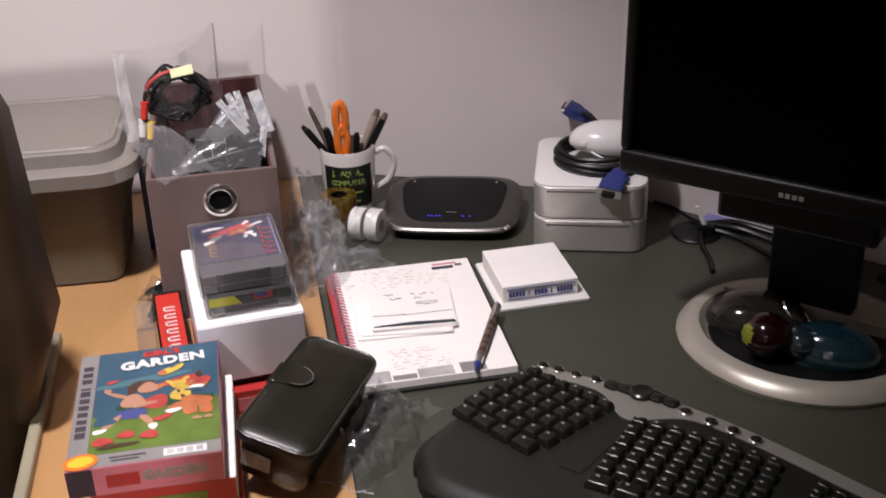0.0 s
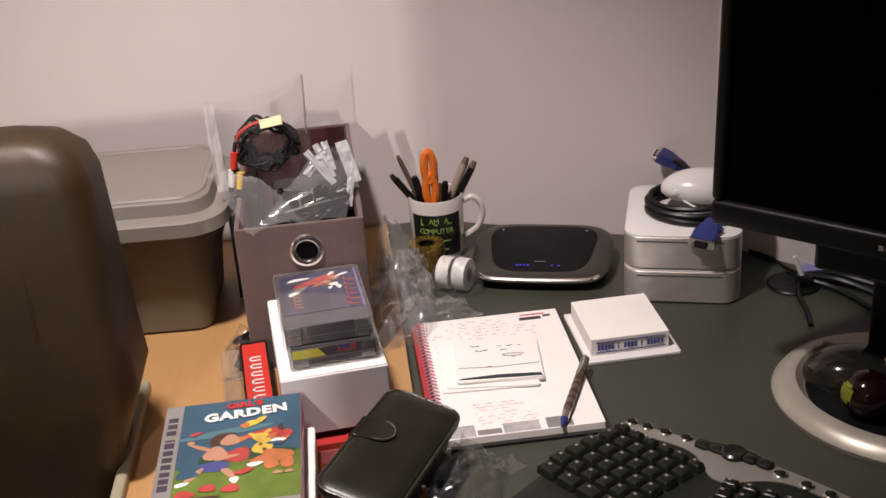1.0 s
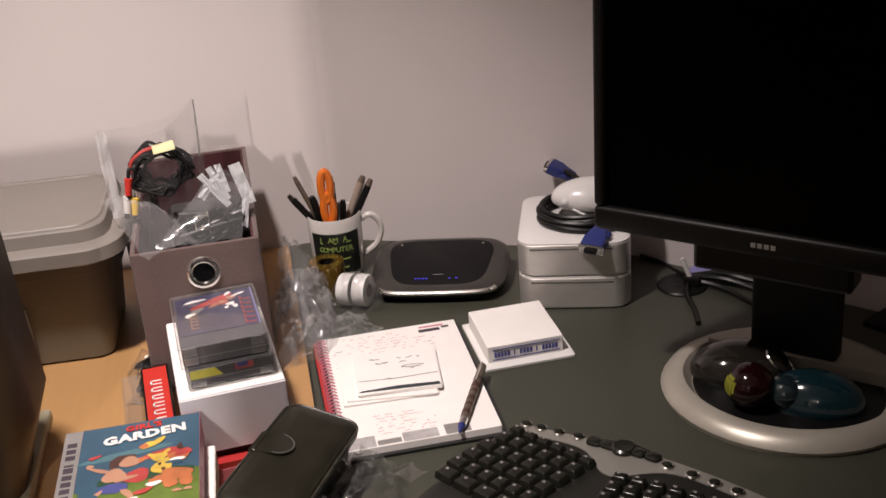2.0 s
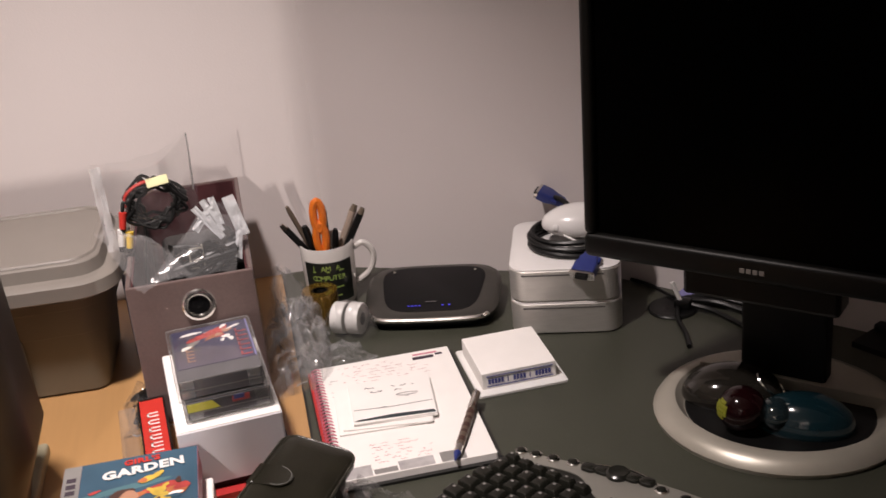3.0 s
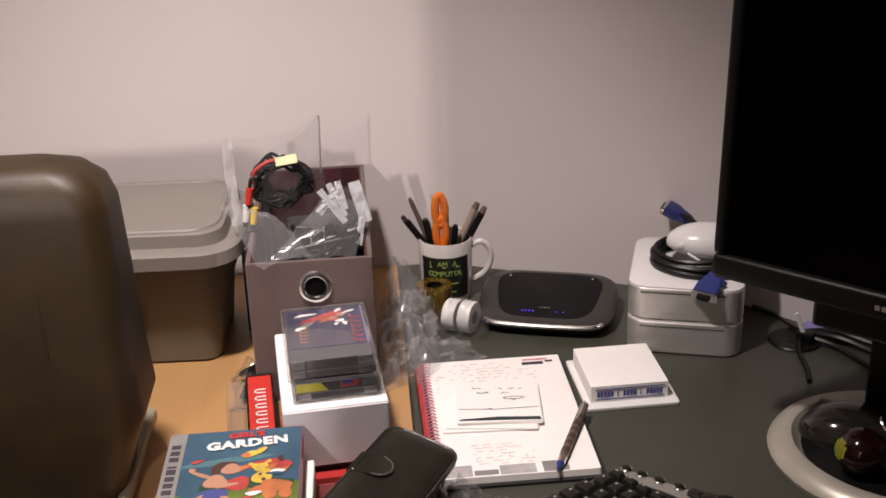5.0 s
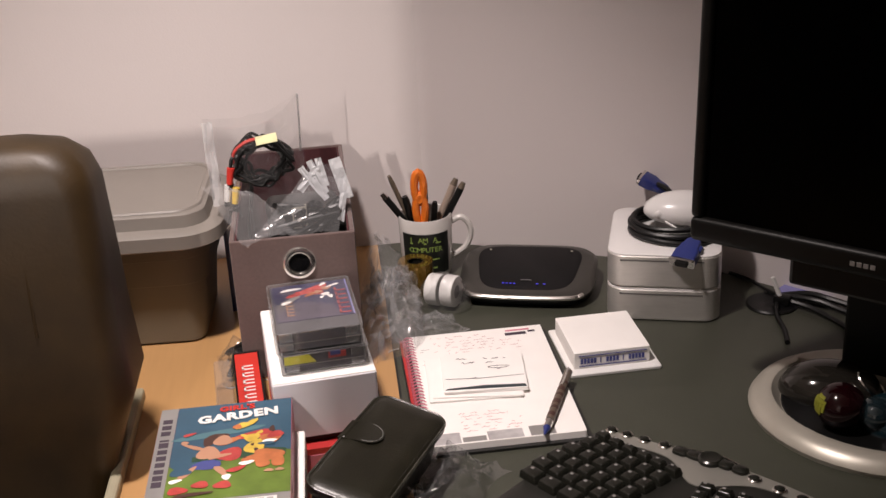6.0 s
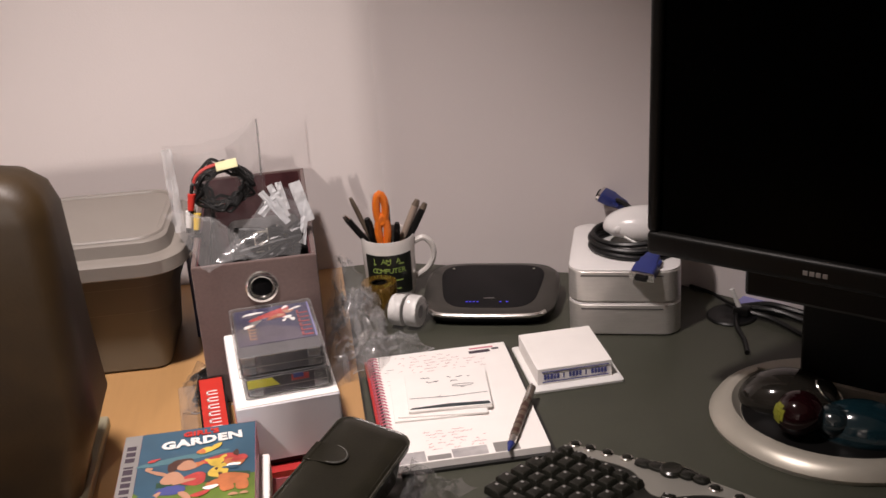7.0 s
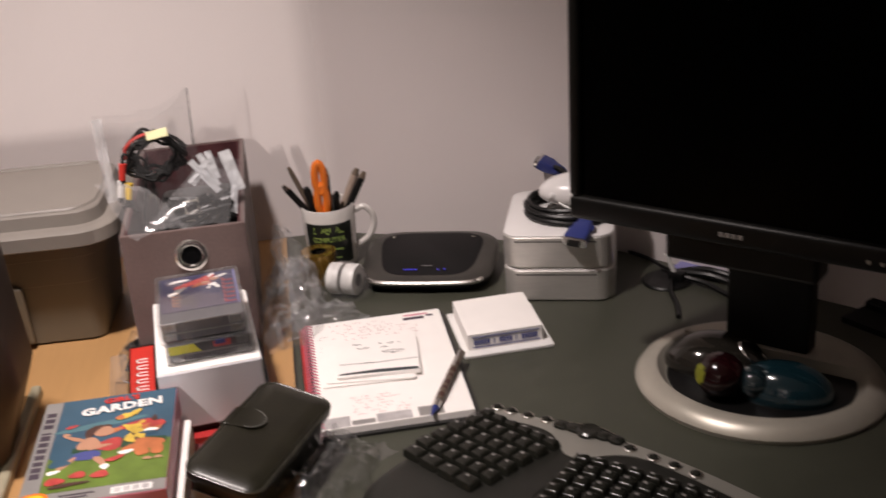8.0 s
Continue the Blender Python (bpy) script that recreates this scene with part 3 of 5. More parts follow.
def deck(x0, x1, fy0, fy1, nx, ny, lift=0.0, base=0.0):
    """A solid sheet following the case, between two curves in y."""
    bm = bmesh.new()
    top, bot = [], []
    for j in range(ny + 1):
        tr, br = [], []
        for i in range(nx + 1):
            x = x0 + (x1 - x0) * i / nx
            y = fy0(x) + (fy1(x) - fy0(x)) * j / ny
            tr.append(bm.verts.new((x, y, kb_height(x, y) + lift)))
            br.append(bm.verts.new((x, y, base)))
        top.append(tr)
        bot.append(br)
    for j in range(ny):
        for i in range(nx):
            bm.faces.new((top[j][i], top[j][i + 1], top[j + 1][i + 1], top[j + 1][i]))
            bm.faces.new((bot[j][i], bot[j + 1][i], bot[j + 1][i + 1], bot[j][i + 1]))
    for i in range(nx):
        bm.faces.new((top[0][i], bot[0][i], bot[0][i + 1], top[0][i + 1]))
        bm.faces.new((top[ny][i], top[ny][i + 1], bot[ny][i + 1], bot[ny][i]))
    for j in range(ny):
        bm.faces.new((top[j][0], top[j + 1][0], bot[j + 1][0], bot[j][0]))
        bm.faces.new((top[j][nx], bot[j][nx], bot[j + 1][nx], top[j + 1][nx]))
    return bm


def corner_pull(bm, r=0.035):
    """Rounds the case's outline at its four corners."""
    for v in bm.verts:
        for cx, cy, sx, sy in ((r, kb_back(r) - r, -1, 1), (KW - r, kb_back(KW - r) - r, 1, 1), (2 * r, kb_front(r) + 2 * r, -1, -1), (KW - 2 * r, kb_front(KW - r) + 2 * r, 1, -1)):
            rr = r if sy > 0 else 2 * r
            dx, dy = (v.co.x - cx) * sx, (v.co.y - cy) * sy
            if dx > 0 and dy > 0:
                d, m = math.hypot(dx, dy), max(dx, dy)
                v.co.x, v.co.y = cx + sx * dx * m / d, cy + sy * dy * m / d
    return bm


case = deck(0, KW, kb_back, kb_front, 60, 26)
for v in case.verts:
    if v.co.z > 0.001:
        edge = min(v.co.x, KW - v.co.x, kb_back(v.co.x) - v.co.y, v.co.y - kb_front(v.co.x))
        v.co.z -= 0.011 * max(0.0, 1 - edge / 0.016) ** 2
part("case", corner_pull(case), M_WRIST, kb, "black case with wrist rest", smooth=True)
part("deck_panel", deck(0.030, KW - 0.012, lambda x: kb_back(x) - 0.008, lambda x: kb_back(x) - 0.026 - 0.040 * math.exp(-((x - 0.165) / 0.035) ** 2), 50, 4, 0.0012, 0.01), M_KBGREY, kb, "grey control panel", smooth=True)
part("split_panel", deck(0.152, 0.178, lambda x: -0.052, lambda x: -0.150, 8, 12, 0.001, 0.01), M_WRIST, kb, smooth=True)


def keycap(w, d):
    return rounded(w, d, [(0, 0), (0.0075, 0.0020), (0.0085, 0.0030), (0.0088, 0.0045)], 0.0022, 2)


def put_key(x, y, w, d, turn):
    m = Matrix.Translation((x, y, kb_height(x, y) + 0.0005)) @ pose(0, 0, 0, 0, 0, turn)
    slope = (kb_height(x + 0.005, y) - kb_height(x - 0.005, y)) / 0.01
    m = m @ pose(0, 0, 0, 4, -math.degrees(math.atan(slope)), 0)
    key = tuple((round(w, 4), round(d, 4)))
    if key not in KEYMESH:
        ob = part("key", keycap(w, d), M_KEYS, kb, smooth=True)
        KEYMESH[key] = ob.data
    else:
        ob = new("key", KEYMESH[key])
        ob.parent = kb
    ob.matrix_basis = m
    if d > 0.013:
        KEYTOPS.append(m @ Matrix.Translation((-w * 0.12, d * 0.16, 0.0089)))


KEYMESH, KEYTOPS = {}, []
PITCH = 0.0185
# left half fans out round its outer corner, right half mirrors it, then the navigation and number blocks
for r in range(6):
    d = 0.0135 if r == 0 else 0.0192
    y0 = -0.018 if r == 0 else -0.038 - 0.0220 * (r - 1)
    for c in range(6 if r < 5 else 4):
        pitch = 0.0212 if r < 5 else 0.030
        w = 0.0186 if (c or r < 2) else 0.0240
        w = 0.0275 if r == 5 else w
        sx, sy = c * pitch * math.cos(radians(-10)), c * pitch * math.sin(radians(-10))
        put_key(0.031 - 0.0036 * r + sx + (0.004 if r == 5 else 0) - (0.003 if w == 0.0240 else 0), y0 + sy, w, d, -10)
for r in range(6):
    d = 0.0135 if r == 0 else 0.0192
    y0 = -0.046 if r == 0 else -0.066 - 0.0220 * (r - 1)
    for c in range(8 if r < 5 else 5):
        pitch = 0.0200 if r < 5 else 0.030
        w = 0.0176 if r < 5 else 0.0275
        sx, sy = c * pitch * math.cos(radians(10)), c * pitch * math.sin(radians(10))
        put_key(0.182 + 0.0033 * r + sx + (0.004 if r == 5 else 0), y0 + sy, w, d, 10)
for bx, cols in ((0.371, 3), (0.430, 3)):
    for r in range(6):
        if bx < 0.42 and r in (3,):
            continue
        for c in range(cols):
            x = bx + c * 0.0180
            y = -0.022 - 0.0190 * r
            put_key(x, y, 0.0150, 0.0120 if r == 0 else 0.0155, 0)
marks = [moved(box(-0.0018, 0.0018, -0.0014, 0.0014, 0, 0.0002), m) for m in KEYTOPS]
tagged(part("key_lettering", joined(*marks), M_SILVERPRINT, kb, "pale key lettering"), kind="stuff")
for x, y in ((0.028, -0.020), (0.048, -0.021), (0.071, -0.022), (0.096, -0.022), (0.209, -0.032), (0.238, -0.033), (0.263, -0.032), (0.288, -0.031)):
    z = kb_height(x, kb_back(x) + y)
    b = part("media_button", moved(lathe([(0.0074, 0), (0.0074, 0.0016), (0.0060, 0.0028), (0.0050, 0.0024)], 20), Matrix.Translation((x, kb_back(x) + y + 0.012, z + 0.001))), M_CHROME, kb, "bright oval button", smooth=True)
    part("button_cap", moved(lathe([(0.0050, 0.002), (0.0046, 0.0035), (0.002, 0.0042)], 16), Matrix.Translation((x, kb_back(x) + y + 0.012, z + 0.001))), M_KEYS, b, smooth=True)
hub = [(0.119, 0.010, 0.0075), (0.136, 0.010, 0.0075), (0.172, 0.009, 0.0075), (0.189, 0.009, 0.0075)]
for x, hx, hy in hub:
    z = kb_height(x, -0.02)
    part("media_key", moved(rounded(2 * hx, 2 * hy, [(0, 0), (0.003, 0.0006), (0.0042, 0.003)], 0.006, 4), Matrix.Translation((x, kb_back(x) - 0.014, z + 0.001))), M_KEYS, kb, smooth=True)
part("volume_knob", moved(lathe([(0.0135, 0), (0.0135, 0.004), (0.011, 0.0058), (0.004, 0.005)], 24), Matrix.Translation((0.154, kb_back(0.154) - 0.014, kb_height(0.154, -0.02) + 0.001))), M_KEYS, kb, smooth=True)
part("control_trim", tube([(0.105, kb_back(0.105) - 0.006, kb_height(0.105, 0) + 0.0010), (0.128, kb_back(0.128) - 0.003, kb_height(0.128, 0) + 0.0012), (0.154, kb_back(0.154) + 0.001, kb_height(0.154, 0) + 0.0012), (0.180, kb_back(0.18) - 0.003, kb_height(0.18, 0) + 0.0012), (0.200, kb_back(0.2) - 0.012, kb_height(0.2, 0) + 0.0010)], 0.0012), M_CHROME, kb, "bright trim", smooth=True)

# ---- router ----
router = thing("router", pose(0.335, 0.224, DESK, 0, 0, -16), "flat black and graphite wireless router with blue lights", "router")


def router_ring(w, d, z, tilt_z=0.0, flare=0.05):
    pts = []
    for k in range(56):
        a = 2 * math.pi * k / 56
        c, s = math.cos(a), math.sin(a)
        x = w / 2 * math.copysign(abs(c) ** 0.42, c)
        y = d / 2 * math.copysign(abs(s) ** 0.50, s)
        x *= 1 + flare * (y / d)
        pts.append((x, y, z + tilt_z * (y / d + 0.5)))
    return pts


part("base", loft([router_ring(0.178, 0.118, 0.0), router_ring(0.196, 0.136, 0.006, 0.008), router_ring(0.203, 0.146, 0.014, 0.018)]), M_BLACK, router, "black base", smooth=True)
part("shell", loft([router_ring(0.203, 0.146, 0.0142, 0.018), router_ring(0.203, 0.146, 0.017, 0.020), router_ring(0.192, 0.134, 0.0215, 0.021), router_ring(0.160, 0.118, 0.0225, 0.021)]), M_ROUTER, router, "graphite shell", smooth=True)
part("top_panel", loft([router_ring(0.150, 0.112, 0.0226, 0.021, 0.24), router_ring(0.149, 0.111, 0.0236, 0.021, 0.24), router_ring(0.144, 0.106, 0.0238, 0.021, 0.24)]), M_BLACKGLOSS, router, "glossy black panel", smooth=True)
part("chrome_lip", tube([(-0.085, -0.060, 0.019), (-0.072, -0.0695, 0.0178), (-0.03, -0.0725, 0.0172), (0.03, -0.0725, 0.0172), (0.072, -0.0695, 0.0178), (0.085, -0.060, 0.019)], 0.0036), M_CHROME, router, "bright front lip", smooth=True)
for x in (-0.034, -0.029, -0.0235, -0.018, 0.016, 0.026):
    part("status_light", box(x, x + 0.0030, -0.0435, -0.0425, 0.0266, 0.0276), M_LED, router, "lit blue light")
part("mark", box(-0.008, 0.008, -0.034, -0.033, 0.0284, 0.0290), M_SILVERPRINT, router)
for x in (-0.062, 0.062):
    part("screw", moved(lathe([(0.0020, 0), (0.0016, 0.001)], 10), Matrix.Translation((x, 0.043, 0.0432))), M_SILVER, router)

# ---- mug with pens ----
mug = thing("mug", pose(0.191, 0.318, DESK, 0, 0, 0), "white ceramic mug with black print, full of pens", "mug")
part("mug_body", lathe([(0.030, 0), (0.036, 0.002), (0.0385, 0.010), (0.0405, 0.05), (0.0415, 0.098), (0.0405, 0.100), (0.0385, 0.099), (0.0375, 0.05), (0.034, 0.008), (0.001, 0.006)], 40), M_CERAMIC, mug, smooth=True)
part("handle", tube([(0.0395, -0.004, 0.084), (0.055, -0.006, 0.090), (0.067, -0.007, 0.078), (0.069, -0.007, 0.060), (0.060, -0.006, 0.040), (0.0395, -0.004, 0.026)], 0.0048), M_CERAMIC, mug, smooth=True)


def mug_patch(a0, a1, z0, z1, r0):
    bm = bmesh.new()
    n = 16
    grid = [[bm.verts.new(((r + 0.0012 * (z / 0.05)) * math.cos(radians(a0 + (a1 - a0) * i / n)), (r + 0.0012 * (z / 0.05)) * math.sin(radians(a0 + (a1 - a0) * i / n)), z)) for i in range(n + 1)] for r in (r0,) for z in (z0, (z0 + z1) / 2, z1)]
    for j in range(2):
        for i in range(n):
            bm.faces.new((grid[j][i], grid[j][i + 1], grid[j + 1][i + 1], grid[j + 1][i]))
    return bm


part("print_panel", mug_patch(-152, -40, 0.012, 0.079, 0.0396), M_MUGBLACK, mug, "black printed panel", smooth=True)
for text, z, sz in (("I_AM_A_", 0.069, 0.0115), ("COMPUTER", 0.053, 0.0115)):
    n = len(text)
    for i, ch in enumerate(text):
        if ch in " _":
            continue
        a = radians(-96 - 37 + 74 * (i + 0.5) / n)
        r = 0.0399 + 0.0012 * (z / 0.05)
        letters(ch, sz, Matrix.Translation((r * math.cos(a), r * math.sin(a), z)) @ pose(0, 0, 0, 90, 0, math.degrees(a) + 90), M_GREENINK, mug, "letter", 0.0002)
for z, a0, a1 in ((0.063, -130, -124), (0.063, -100, -94), (0.063, -74, -62), (0.036, -125, -66), (0.022, -118, -98), (0.022, -88, -72)):
    part("print_line", mug_patch(a0, a1, z, z + 0.0022, 0.0399), M_GREENINK, mug)


def pen_in_mug(name, label, top, base, r, material, cap=None, category="pen"):
    ob = thing(name, pose(0.191, 0.318, DESK), label, category, "pens in the mug")
    part("barrel", tube([base, tuple(Vector(base).lerp(Vector(top), 0.93))], r, 10, smooth=False), material, ob, smooth=True)
    part("tip", tube([tuple(Vector(base).lerp(Vector(top), 0.93)), top], lambda t: r * (1.02 - 0.35 * t), 10, smooth=False), cap or M_BLACK, ob, smooth=True)
    return ob


pen_in_mug("pen", "black pen with steel cap in the mug", (-0.064, -0.006, 0.139), (0.014, 0.006, 0.02), 0.0052, M_BLACK, M_CHROME)
pen_in_mug("pen", "tan wooden pencil standing in the mug", (-0.052, -0.020, 0.171), (0.004, 0.01, 0.012), 0.0038, M_GREYPEN, M_GREYPEN)
pen_in_mug("pen", "thick black marker standing in the mug", (-0.030, -0.012, 0.133), (-0.004, 0.0, 0.012), 0.0062, M_BLACK)
pen_in_mug("pen", "black pen standing in the mug", (0.004, 0.020, 0.150), (0.002, 0.018, 0.012), 0.0048, M_BLACK, M_CHROME)
pen_in_mug("pen", "short black pen standing in the mug", (0.016, -0.010, 0.120), (0.006, 0.0, 0.012), 0.005, M_BLACK)
pen_in_mug("pen", "tan grey pen leaning in the mug", (0.052, 0.010, 0.147), (-0.012, 0.0, 0.015), 0.0060, M_TANPEN, M_GREYPEN)
pen_in_mug("pen", "dark brown pen leaning in the mug", (0.062, -0.004, 0.145), (-0.008, -0.006, 0.016), 0.0055, M_BLACK, M_GREYPEN)
sci = thing("scissors", pose(0.191, 0.318, DESK), "scissors with orange handles standing in the mug", "scissors")
for dx, dz, tall in ((-0.006, 0.148, 0.024), (-0.004, 0.112, 0.024)):
    ringp = [(-0.006 + dx * 0.3 + 0.0070 * math.cos(2 * math.pi * k / 16), -0.018, dz + tall * math.sin(2 * math.pi * k / 16)) for k in range(17)]
    part("handle", tube(ringp, 0.0062, 8, smooth=False), M_ORANGE, sci, "orange handle", smooth=True)
part("blade", box(-0.012, 0.002, -0.012, -0.009, 0.008, 0.095), M_CHROME, sci)

# ---- tapes in front of the mug ----
gold = thing("packing_tape", pose(0.168, 0.252, DESK), "glossy amber roll of packing tape on end", "tape")
part("roll", lathe([(0.013, 0.0), (0.0265, 0.0), (0.027, 0.002), (0.027, 0.047), (0.0265, 0.049), (0.013, 0.049), (0.0125, 0.047), (0.0125, 0.002)], 32, False, False), M_GOLD, gold, smooth=True)
part("core", lathe([(0.0105, 0.001), (0.0122, 0.001), (0.0122, 0.048), (0.0105, 0.048)], 24, False, False), M_SMOKE, gold, smooth=True)
for k, (dx, dy) in enumerate(((0.0, 0.0), (0.0215, -0.010))):
    roll = thing("tape_roll", pose(0.192 + dx, 0.196 + dy, DESK + 0.0245, 90, 0, 60), "white roll of tape in a clear pack", "tape", "white tape rolls")
    part("roll", lathe([(0.010, -0.0095), (0.0225, -0.0095), (0.0235, -0.008), (0.0235, 0.008), (0.0225, 0.0095), (0.010, 0.0095)], 32, False, False), M_WHITE, roll, smooth=True)
    part("core", lathe([(0.0098, -0.009), (0.0098, 0.009), (0.0085, 0.009), (0.0085, -0.009)], 20, False, False), M_PAPERGREY, roll, smooth=True)
blister = thing("blister_pack", pose(0.203, 0.190, DESK, 0, 0, -28), "clear plastic blister pack round tape rolls", "packaging")
part("blister", moved(ellipsoid(0.042, 0.030, 0.052, z0=-0.02), Matrix.Translation((0, 0, 0.001))), M_BAG, blister, smooth=True)

# ---- notebook and papers ----
nb = thing("spiral_notebook", pose(0.2315, -0.067, DESK, 0, 0, 0.8), "open spiral notebook with handwritten notes and red spine", "notebook")
part("back_cover", rounded(0.205, 0.296, [(0, 0), (0.0035, 0)], 0.006, 3), M_BLACKEDGE, nb, "black cover")
NW, ND = 0.186, 0.286
part("page_block", moved(rounded(NW, ND, [(0.0036, 0.0), (0.0115, 0.0012)], 0.003, 3), Matrix.Translation((0.004, 0.001, 0))), M_PAPER, nb, "white pages")
part("spine_strip", box(-0.1010, -0.0930, -0.14, 0.143, 0.0036, 0.0075, 0.001), M_REDBOX, nb, "red spine strip")
for k in range(34):
    y = -0.135 + 0.0082 * k
    ringp = [(-0.0895 + 0.0076 * math.cos(radians(a)), y, 0.0086 + 0.0058 * math.sin(radians(a))) for a in range(-20, 221, 40)]
    part("wire_loop", tube(ringp, 0.0010, 5, smooth=False), M_PINK, nb)
rng = random.Random(5)


def scribble(x0, x1, y, z, amp, step=0.0022, w=0.0005):
    pts, x = [], x0
    while x < x1:
        if rng.random() < 0.18:
            if len(pts) > 2:
                yield pts
            pts = []
            x += 0.005
        pts.append((x, y + amp * (rng.random() - 0.5) * 2))
        x += step
    if len(pts) > 2:
        yield pts


def ink(lines, z, parent, material, w=0.0008, name="handwriting"):
    bm = bmesh.new()
    for pts in lines:
        for a, b in zip(pts, pts[1:]):
            a, b = Vector(a), Vector(b)
            n = Vector((-(b - a).y, (b - a).x)).normalized() * w / 2
            bm.faces.new([bm.verts.new((p.x, p.y, z)) for p in (a + n, a - n, b - n, b + n)])
    ob = part(name, bm, material, parent)
    return tagged(ob, kind="stuff")


lines = []
for x0, x1, y in ((-0.060, 0.020, 0.130), (-0.035, 0.018, 0.123), (-0.062, 0.034, 0.115), (-0.052, 0.050, 0.108), (-0.048, 0.062, 0.100), (-0.058, 0.058, 0.092), (-0.040, 0.060, 0.084), (-0.076, -0.060, 0.070), (-0.076, -0.058, 0.058)):
    lines += list(scribble(x0, x1, y, 0, 0.0016, 0.0014))
ink(lines, 0.0118, nb, M_INKRED, 0.00055)
lines = []
for y in (-0.074, -0.081, -0.088, -0.095, -0.102, -0.109, -0.115):
    lines += list(scribble(-0.054 + 0.01 * rng.random(), 0.010 + 0.02 * rng.random(), y, 0, 0.0016, 0.0014))
ink(lines, 0.0118, nb, M_INKRED, 0.00055)
lines = []
for y in (0.100, 0.093):
    lines += list(scribble(-0.082, -0.062, y, 0, 0.0004))
ink(lines, 0.0118, nb, M_INK)
for x0, x1, y0, y1, mt in ((-0.088, -0.052, -0.139, -0.116, M_PAPERGREY), (-0.020, 0.022, -0.139, -0.120, M_PAPERGREY), (-0.050, -0.022, -0.138, -0.128, M_SILVERPRINT), (0.030, 0.060, -0.139, -0.118, M_SILVERPRINT)):
    part("picture_strip", box(x0, x1, y0, y1, 0.0116, 0.0118), mt, nb, "grey printed picture")
# heading mark: a plain bar pair in place of a trade mark
part("heading_mark", joined(box(0.043, 0.072, 0.119, 0.1265, 0.0116, 0.0119), box(0.075, 0.085, 0.124, 0.129, 0.0116, 0.0119)), M_INK, nb, "dark printed heading mark")
part("heading_mark", box(0.045, 0.078, 0.131, 0.135, 0.0116, 0.0119), M_PINK, nb)

slips = thing("paper_slips", pose(0.224, -0.058, DESK + 0.0123, 0, 0, -4), "small stack of handwritten white paper slips", "paper")
for k, (dx, dy, w, d, turn) in enumerate(((-0.010, 0.000, 0.118, 0.112, 2), (-0.004, -0.004, 0.112, 0.100, -3), (0.004, 0.006, 0.106, 0.104, 0), (0.003, 0.004, 0.105, 0.100, 1.5))):
    part("slip", moved(rounded(w, d, [(0.0020 * k, 0), (0.0020 * k + 0.0017, 0.0002)], 0.002, 2), Matrix.Translation((dx, dy, 0)) @ pose(0, 0, 0, 0, 0, turn)), M_PAPER, slips)
part("envelope_edge", moved(flat([(-0.050, -0.002), (0.052, -0.003), (0.050, 0.0035), (0.0, 0.0055), (-0.046, 0.001)], 0.0079, 0.0004), Matrix.Translation((0.003, -0.040, 0))), M_TEAL, slips, "teal printed edge")
lines = []
for x0, x1, y in ((-0.030, -0.016, 0.038), (-0.008, 0.036, 0.036), (-0.028, -0.006, 0.026), (0.000, 0.030, 0.025), (-0.014, 0.018, 0.015), (0.016, 0.026, 0.006), (-0.014, -0.004, -0.014)):
    lines += list(scribble(x0, x1, y, 0, 0.0022, 0.0016))
lines.append([(-0.046, -0.014), (0.0, -0.016), (0.054, -0.012)])
lines.append([(0.024 + 0.014 * math.cos(radians(a)), 0.012 + 0.003 * math.sin(radians(a))) for a in range(0, 350, 25)])
ink(lines, 0.0080, slips, M_INK, 0.0012)

pen = thing("ballpoint_pen", pose(0, 0, 0), "grey brown ballpoint pen with blue tip on the notebook", "pen")
pa, pb = Vector((0.334, -0.076, DESK + 0.0185)), Vector((0.277, -0.214, DESK + 0.0165))
part("barrel", tube([pa, pa.lerp(pb, 0.3), pa.lerp(pb, 0.55), pa.lerp(pb, 0.8)], 0.0053, 12), M_GREYPEN, pen, smooth=True)
for k in range(6):
    q = 0.20 + 0.10 * k
    part("barrel_band", tube([pa.lerp(pb, q), pa.lerp(pb, q + 0.035 + 0.02 * (k % 2))], 0.0055, 12, smooth=False), M_HAIR, pen, smooth=True)
part("grip", tube([pa.lerp(pb, 0.80), pa.lerp(pb, 0.90)], 0.0050, 12, smooth=False), M_CHROME, pen, smooth=True)
part("nib", tube([pa.lerp(pb, 0.90), pb], lambda t: 0.0047 * (1 - 0.8 * t), 12, smooth=False), M_BLUEPLUG, pen, "blue tip", smooth=True)
part("clip", tube([pa + Vector((0, 0, 0.006)), pa.lerp(pb, 0.3) + Vector((0, 0, 0.0065))], 0.0012, 6, smooth=False), M_CHROME, pen)

pad = thing("memo_block", pose(0.398, 0.006, DESK, 0, 0, 2), "white memo paper block on a white card tray", "note pad")
part("tray", rounded(0.121, 0.134, [(0, 0.001), (0.001, 0), (0.0040, 0), (0.0048, 0.0012)], 0.003, 3), M_WHITE, pad, "white tray")
part("paper_block", moved(rounded(0.101, 0.108, [(0.0049, 0), (0.0275, 0.0002)], 0.001, 2), Matrix.Translation((-0.002, 0.002, 0))), M_PAPER, pad, "white paper block")
for x0, x1 in ((-0.044, -0.022), (-0.018, -0.016), (-0.010, 0.008), (0.012, 0.014), (0.020, 0.042)):
    n = max(1, int((x1 - x0) / 0.0042))
    for k in range(n):
        xx = x0 + (x1 - x0) * k / n
        part("print_bar", box(xx, xx + (x1 - x0) / n * 0.72, -0.0528, -0.0521, 0.0120, 0.0190), M_INKBLUE, pad)
part("print_line", box(-0.046, 0.044, -0.0528, -0.0521, 0.0225, 0.0235), M_INKBLUE, pad)
part("print_line", box(-0.046, 0.044, -0.0528, -0.0521, 0.0080, 0.0090), M_INKBLUE, pad)

